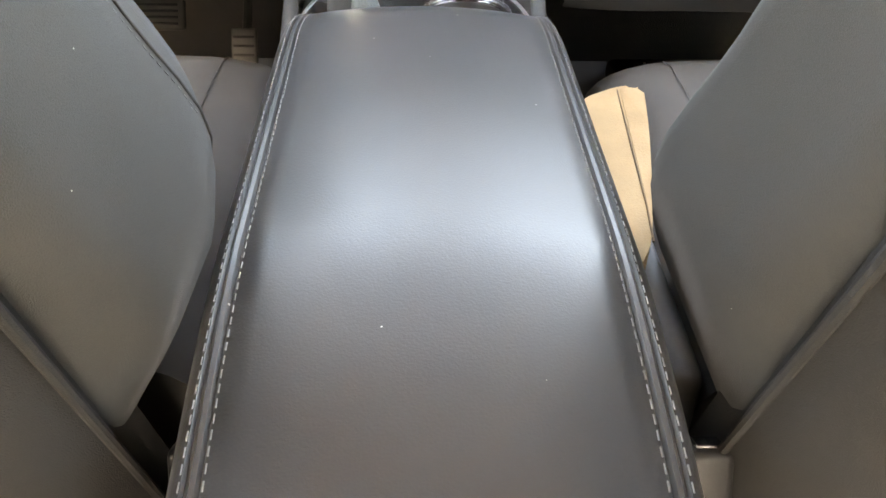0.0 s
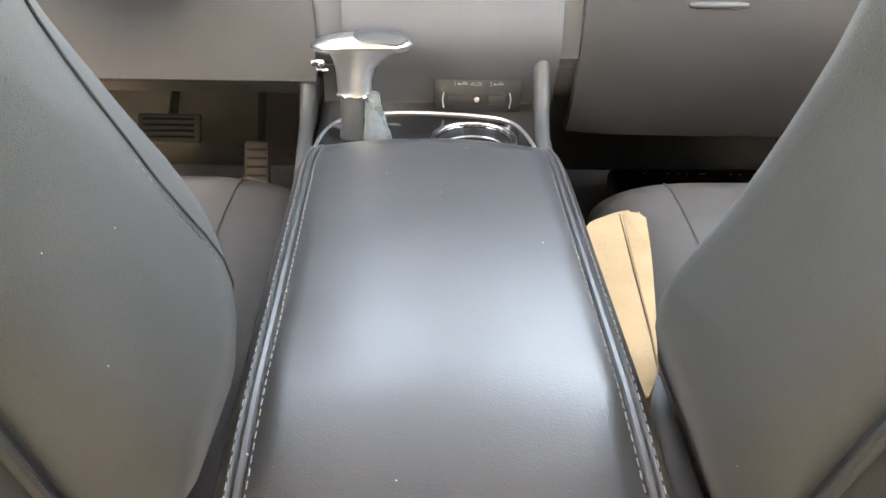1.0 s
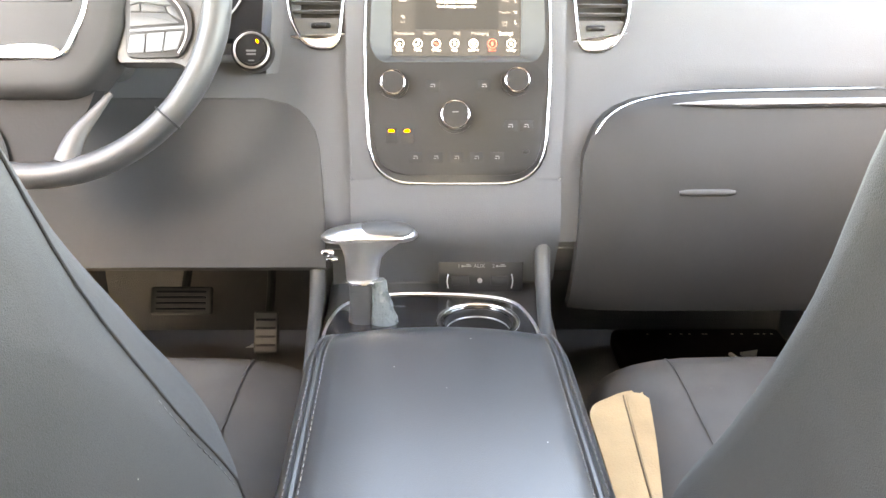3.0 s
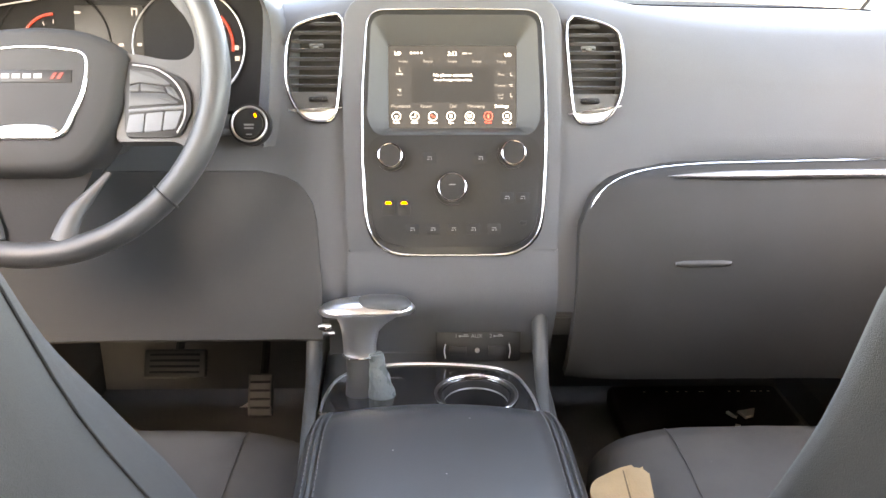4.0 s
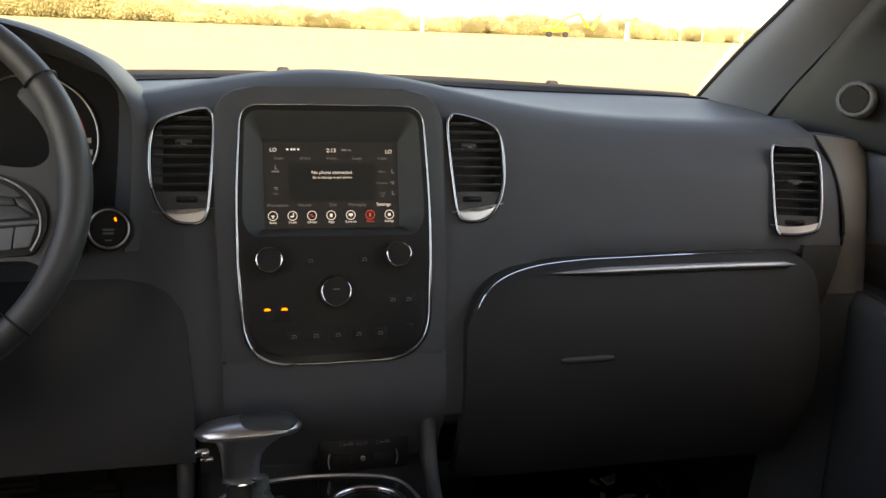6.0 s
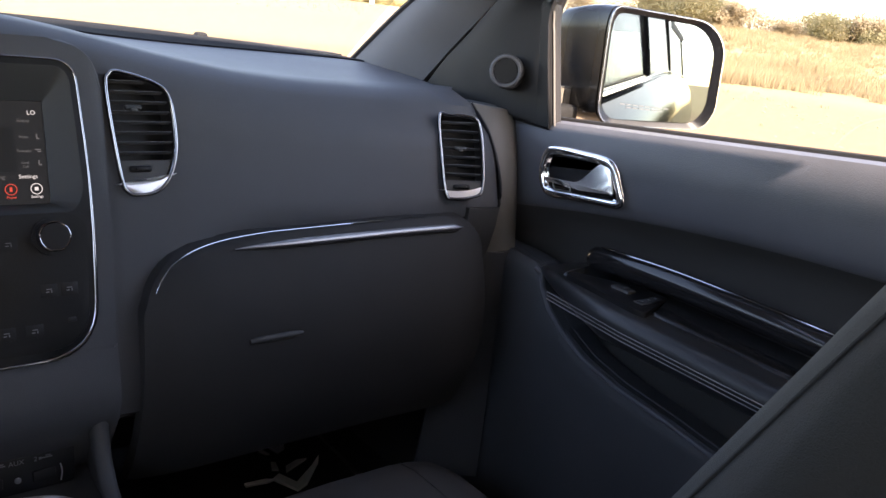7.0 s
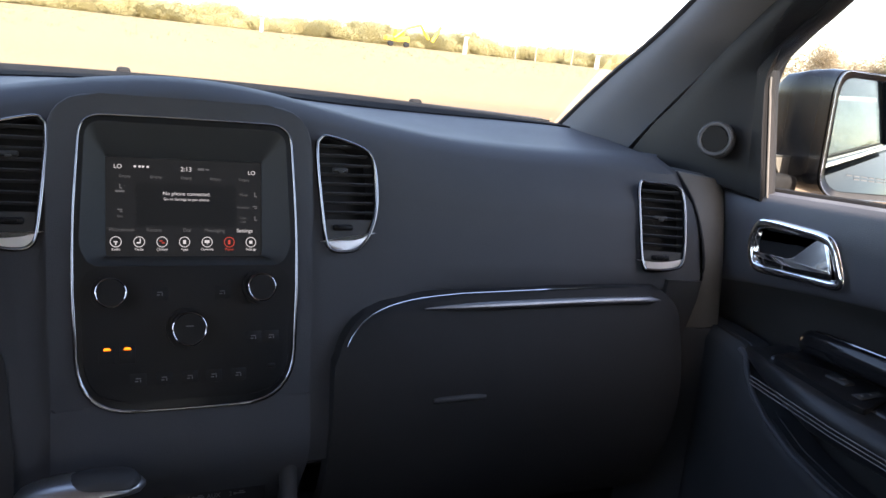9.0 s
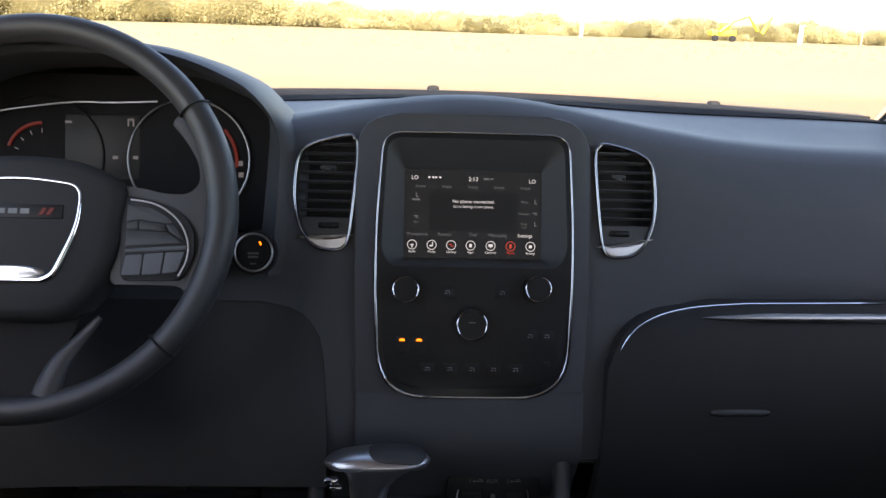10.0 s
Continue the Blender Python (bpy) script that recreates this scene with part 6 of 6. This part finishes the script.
for _ in range(900):
    x, y, k = rng.uniform(2.5, 22), rng.uniform(-9, 15), rng.uniform(0.008, 0.045) * rng.uniform(0.5, 1)
    bmesh.ops.create_icosphere(vs, subdivisions=1, radius=k, matrix=Matrix.Translation((x, y, k * 0.3)) @ Matrix.Diagonal((1, rng.uniform(0.6, 1.3), 0.6, 1)))
tagged(part("pebbles", vs, material("clods", (0.40, 0.28, 0.16), 0.95)), "loose clods and pebbles on the dirt", "pebbles", kind="stuff")


def tree(seed, h, spread, leaf, leaves, bare=0.0, size=0.10):
    rg = random.Random(seed)
    t = thing("tree", "olive bush tree across the field, coloured pale for haze" if leaf is HAZE else "dusty green bush tree at the field's edge" if leaf is LEAF else "dry brown leafless-looking tree at the field's edge", "tree", "tree line")
    limbs = [tube([(0, 0, -0.1), (0.05 * h * rg.uniform(-1, 1), 0.03 * h, 0.3 * h), (0.06 * h * rg.uniform(-1, 1), 0, 0.62 * h)], [0.035 * h, 0.025 * h, 0.01 * h], sides=7)]
    tips = []
    for k in range(9):
        a, z = 2.4 * k + rg.uniform(-0.4, 0.4), rg.uniform(0.12, 0.45) * h
        e = Vector((spread * rg.uniform(0.5, 0.95) * math.cos(a), spread * rg.uniform(0.5, 0.95) * math.sin(a), h * rg.uniform(0.4, 0.92)))
        limbs.append(tube([(0, 0, z), e * 0.5 + Vector((0, 0, z * 0.4)), e], [0.014 * h, 0.009 * h, 0.003 * h], sides=5))
        tips.append(e)
        for _ in range(3):
            f = e * 0.7 + Vector((rg.gauss(0, 0.2), rg.gauss(0, 0.2), rg.gauss(0.1, 0.12))) * h * 0.5
            limbs.append(tube([e * 0.55 + Vector((0, 0, z * 0.3)), f], [0.006 * h, 0.002 * h], sides=4))
            tips.append(f)
    part("trunk", merged(*limbs), BARK, t)
    v, f = [], []
    for _ in range(leaves):
        c = rg.choice(tips) + Vector((rg.gauss(0, 0.17), rg.gauss(0, 0.17), rg.gauss(-0.03, 0.14))) * h * (0.85 if bare < 0.5 else 0.5)
        c.z = max(0.03 * h, c.z)
        n1 = Vector((rg.gauss(0, 1), rg.gauss(0, 1), rg.gauss(0, 1))).normalized()
        n2 = n1.orthogonal().normalized()
        s1, s2 = size * rg.uniform(0.5, 1.2), size * rg.uniform(0.3, 0.8)
        i = len(v)
        v += [c - n1 * s1, c + n2 * s2, c + n1 * s1, c - n2 * s2]
        f.append((i, i + 1, i + 2, i + 3))
    me = bpy.data.meshes.new("crown")
    me.from_pydata(v, [], f)
    me.materials.append(leaf)
    cr = new("crown", me)
    cr.parent = t
    return t


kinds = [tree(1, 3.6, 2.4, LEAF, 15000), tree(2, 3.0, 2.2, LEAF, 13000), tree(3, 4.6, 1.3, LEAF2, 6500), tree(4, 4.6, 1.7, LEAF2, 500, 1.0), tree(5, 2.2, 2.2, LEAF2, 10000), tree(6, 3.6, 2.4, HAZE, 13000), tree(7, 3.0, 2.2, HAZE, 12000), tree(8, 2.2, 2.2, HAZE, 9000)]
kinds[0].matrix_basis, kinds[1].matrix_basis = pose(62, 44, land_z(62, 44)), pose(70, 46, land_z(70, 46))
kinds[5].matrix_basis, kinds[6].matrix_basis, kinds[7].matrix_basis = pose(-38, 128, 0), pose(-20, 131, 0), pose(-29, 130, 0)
kinds[2].matrix_basis, kinds[3].matrix_basis, kinds[4].matrix_basis = pose(66, 21.4, land_z(66, 21.4)), pose(64, 17, land_z(64, 17)), pose(60, 38, land_z(60, 38))
for k in range(260):
    x = -80 + 0.72 * k + rng.uniform(-1.0, 1.0)
    lump = 0.95 + 0.30 * noise.noise((x * 0.09, 0, 2)) + (0.55 if x < -18 else 0.25 if x < 8 else 0.0) * min(1, abs(x - 8) / 20)
    m = pose(x, 124 + rng.uniform(-3, 8), -0.45, 0, 0, rng.uniform(0, 360))
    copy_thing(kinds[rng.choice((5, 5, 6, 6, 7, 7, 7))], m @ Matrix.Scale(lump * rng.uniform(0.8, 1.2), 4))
for k in range(20):
    ang = -0.40 + 0.050 * k + rng.uniform(-0.012, 0.012)
    d = 84 + rng.uniform(-5, 16)
    x, y = d * math.cos(ang), d * math.sin(ang)
    m = pose(x, y, land_z(x, y), 0, 0, rng.uniform(0, 360))
    copy_thing(kinds[rng.choice((1, 4, 4, 4, 4))], m @ Matrix.Scale(rng.uniform(0.45, 0.80), 4))
# the taller trees that stand out: bearing from straight ahead, distance, kind, size
for az, d, kd, sz in ((64.4, 74, 1, 0.95), (65.6, 75, 4, 1.35), (66.6, 74, 1, 0.85), (71.9, 70, 2, 0.92), (75.0, 68, 3, 0.92), (59.6, 76, 3, 0.62), (55.6, 70, 0, 0.95), (54.0, 72, 1, 1.05), (52.4, 76, 4, 0.7), (78.0, 72, 1, 0.8), (80.5, 66, 3, 0.9), (83.0, 72, 0, 0.9), (62.8, 80, 4, 0.7), (68.6, 78, 4, 0.9), (48.6, 80, 2, 0.8)):
    a = radians(az)
    x, y = d * math.sin(a), d * math.cos(a)
    copy_thing(kinds[kd], pose(x, y, land_z(x, y) - (0.55 if kd in (0, 1, 4) else 0.05), 0, 0, rng.uniform(0, 360)) @ Matrix.Scale(sz, 4))



# the close brush behind the single trees
def brush(name, places, mat, label):
    """A belt of small leaf clumps; each place gives x, y, the ground and the height of the brush there."""
    v, f = [], []
    for x, y, z0, h in places:
        for _ in range(26):
            up = rng.random() ** 0.8
            c = Vector((x + rng.gauss(0, 0.55), y + rng.gauss(0, 0.8), z0 + h * up))
            n1 = Vector((rng.gauss(0, 1), rng.gauss(0, 1), rng.gauss(0, 1))).normalized()
            n2 = n1.orthogonal().normalized()
            s1, s2 = rng.uniform(0.08, 0.20), rng.uniform(0.05, 0.13)
            i = len(v)
            v += [c - n1 * s1, c + n2 * s2, c + n1 * s1, c - n2 * s2]
            f.append((i, i + 1, i + 2, i + 3))
    me = bpy.data.meshes.new(name)
    me.from_pydata(v, [], f)
    me.materials.append(mat)
    return tagged(new(name, me), label, "brush", kind="stuff")


belt_places = []
for k in range(2600):
    x = rng.uniform(-95, 105)
    h = 2.2 + 1.2 * noise.noise((x * 0.07, 0, 5)) + 0.8 * noise.noise((x * 0.4, 0, 8)) + (1.6 * min(1, max(0, (-6 - x) / 25)))
    belt_places.append((x, 131 + rng.uniform(-2, 2), 0, max(0.8, h) * rng.uniform(0.75, 1.1)))
# the far belt takes the leaf colour paled for haze
brush("far_brush", belt_places, HAZE, "olive brush along the far edge of the field, haze painted into its colour")
belt_places = []
for k in range(1500):
    ang = rng.uniform(38, 92)
    d, a = 90 + rng.uniform(-3, 3), radians(ang)
    x, y = d * math.sin(a), d * math.cos(a)
    h = 2.3 + 1.1 * noise.noise((ang * 0.35, 0, 3)) + 0.6 * noise.noise((ang * 1.6, 0, 6))
    belt_places.append((x, y, land_z(x, y) - 0.1, max(0.5, h) * rng.uniform(0.75, 1.1)))
brush("dry_brush", belt_places, LEAF2, "pale brown dry brush behind the tall grass")

# trees behind the car, which the door mirror shows
for x, y, kd, sz in ((13, -34, 0, 1.2), (17, -37, 1, 1.3), (9.5, -42, 0, 1.3), (24, -44, 1, 1.2)):
    copy_thing(kinds[kd], pose(x, y, land_z(x, y), 0, 0, 40 * x) @ Matrix.Scale(sz, 4))

# distant pale hill
hr = []
for i in range(30):
    x = i / 29
    hr.append([(900 + 150 * f, -500 + 1500 * x, (34 * math.sin(math.pi * x) ** 1.5 + 8 * noise.noise((x * 5, 0, 3))) * math.sin(math.pi * f) - 1) for f in frange(0, 1, 7)])
tagged(part("hill", sheet(hr, 2, (0, 0, -1)), material("pale_hill", (0.50, 0.42, 0.33), 0.95, scale=0.02, fine=0.2)), "pale dry hill on the horizon", "hill", kind="structure")


# posts, poles and the yellow machine
def post(x, y, h, r, mat, label, arms=False):
    p = thing("utility_pole" if arms else "marker_post", label, "pole" if arms else "post", "far poles" if arms else "white marker posts")
    part("pole", tube([(x, y, -0.1), (x, y, h)], [r, r * 0.8], sides=10), mat, p)
    if arms:
        part("crossarm", rbox(x, y, h * 0.93, 1.6, 0.1, 0.1, 0.02), BARK, p)
    else:
        part("cap", rbox(x, y, h, r * 2.3, r * 2.3, 0.08, 0.02), mat, p)


for x, y, h, r in ((22.9, 110, 1.7, 0.24), (52.5, 110, 2.4, 0.3), (77, 112, 2.0, 0.4)):
    post(x, y, h, r, WHITEP, "white marker post standing in the dry field")
for x, y, h in ((60.9, 110, 3.2), (64.4, 110, 3.4), (70.9, 110, 3.8), (82.8, 110, 5.0)):
    post(x, y, h, 0.12, BARK, "thin wooden utility pole beyond the field", True)
YELLOW = material("yellow_machine_paint", (0.80, 0.55, 0.04), 0.5, vary=0.2, scale=2)
mach = thing("loader", "yellow farm loader parked by the trees", "machine")
part("chassis", rbox(42.5, 112, 1.1, 3.4, 1.6, 0.7, 0.1), YELLOW, mach)
part("cab", rbox(42.8, 112, 1.9, 1.2, 1.4, 1.1, 0.1), YELLOW, mach)
part("boom", tube([(41.8, 111, 1.2), (43.6, 111, 2.7), (45.6, 111, 3.3), (47.0, 111, 1.5)], 0.22, sides=8), YELLOW, mach, "raised yellow boom")
part("boom", tube([(47.6, 111, 1.2), (48.8, 111, 3.4)], 0.25, sides=8), YELLOW, mach)
for x in (41.3, 43.7):
    part("wheel", put(disc(0.42, -0.2, 0.2, Matrix.Identity(4), 24, 0.05), Matrix.Translation((x, 111, 0.42)) @ pose(0, 0, 0, 90)), RUBBER, mach)
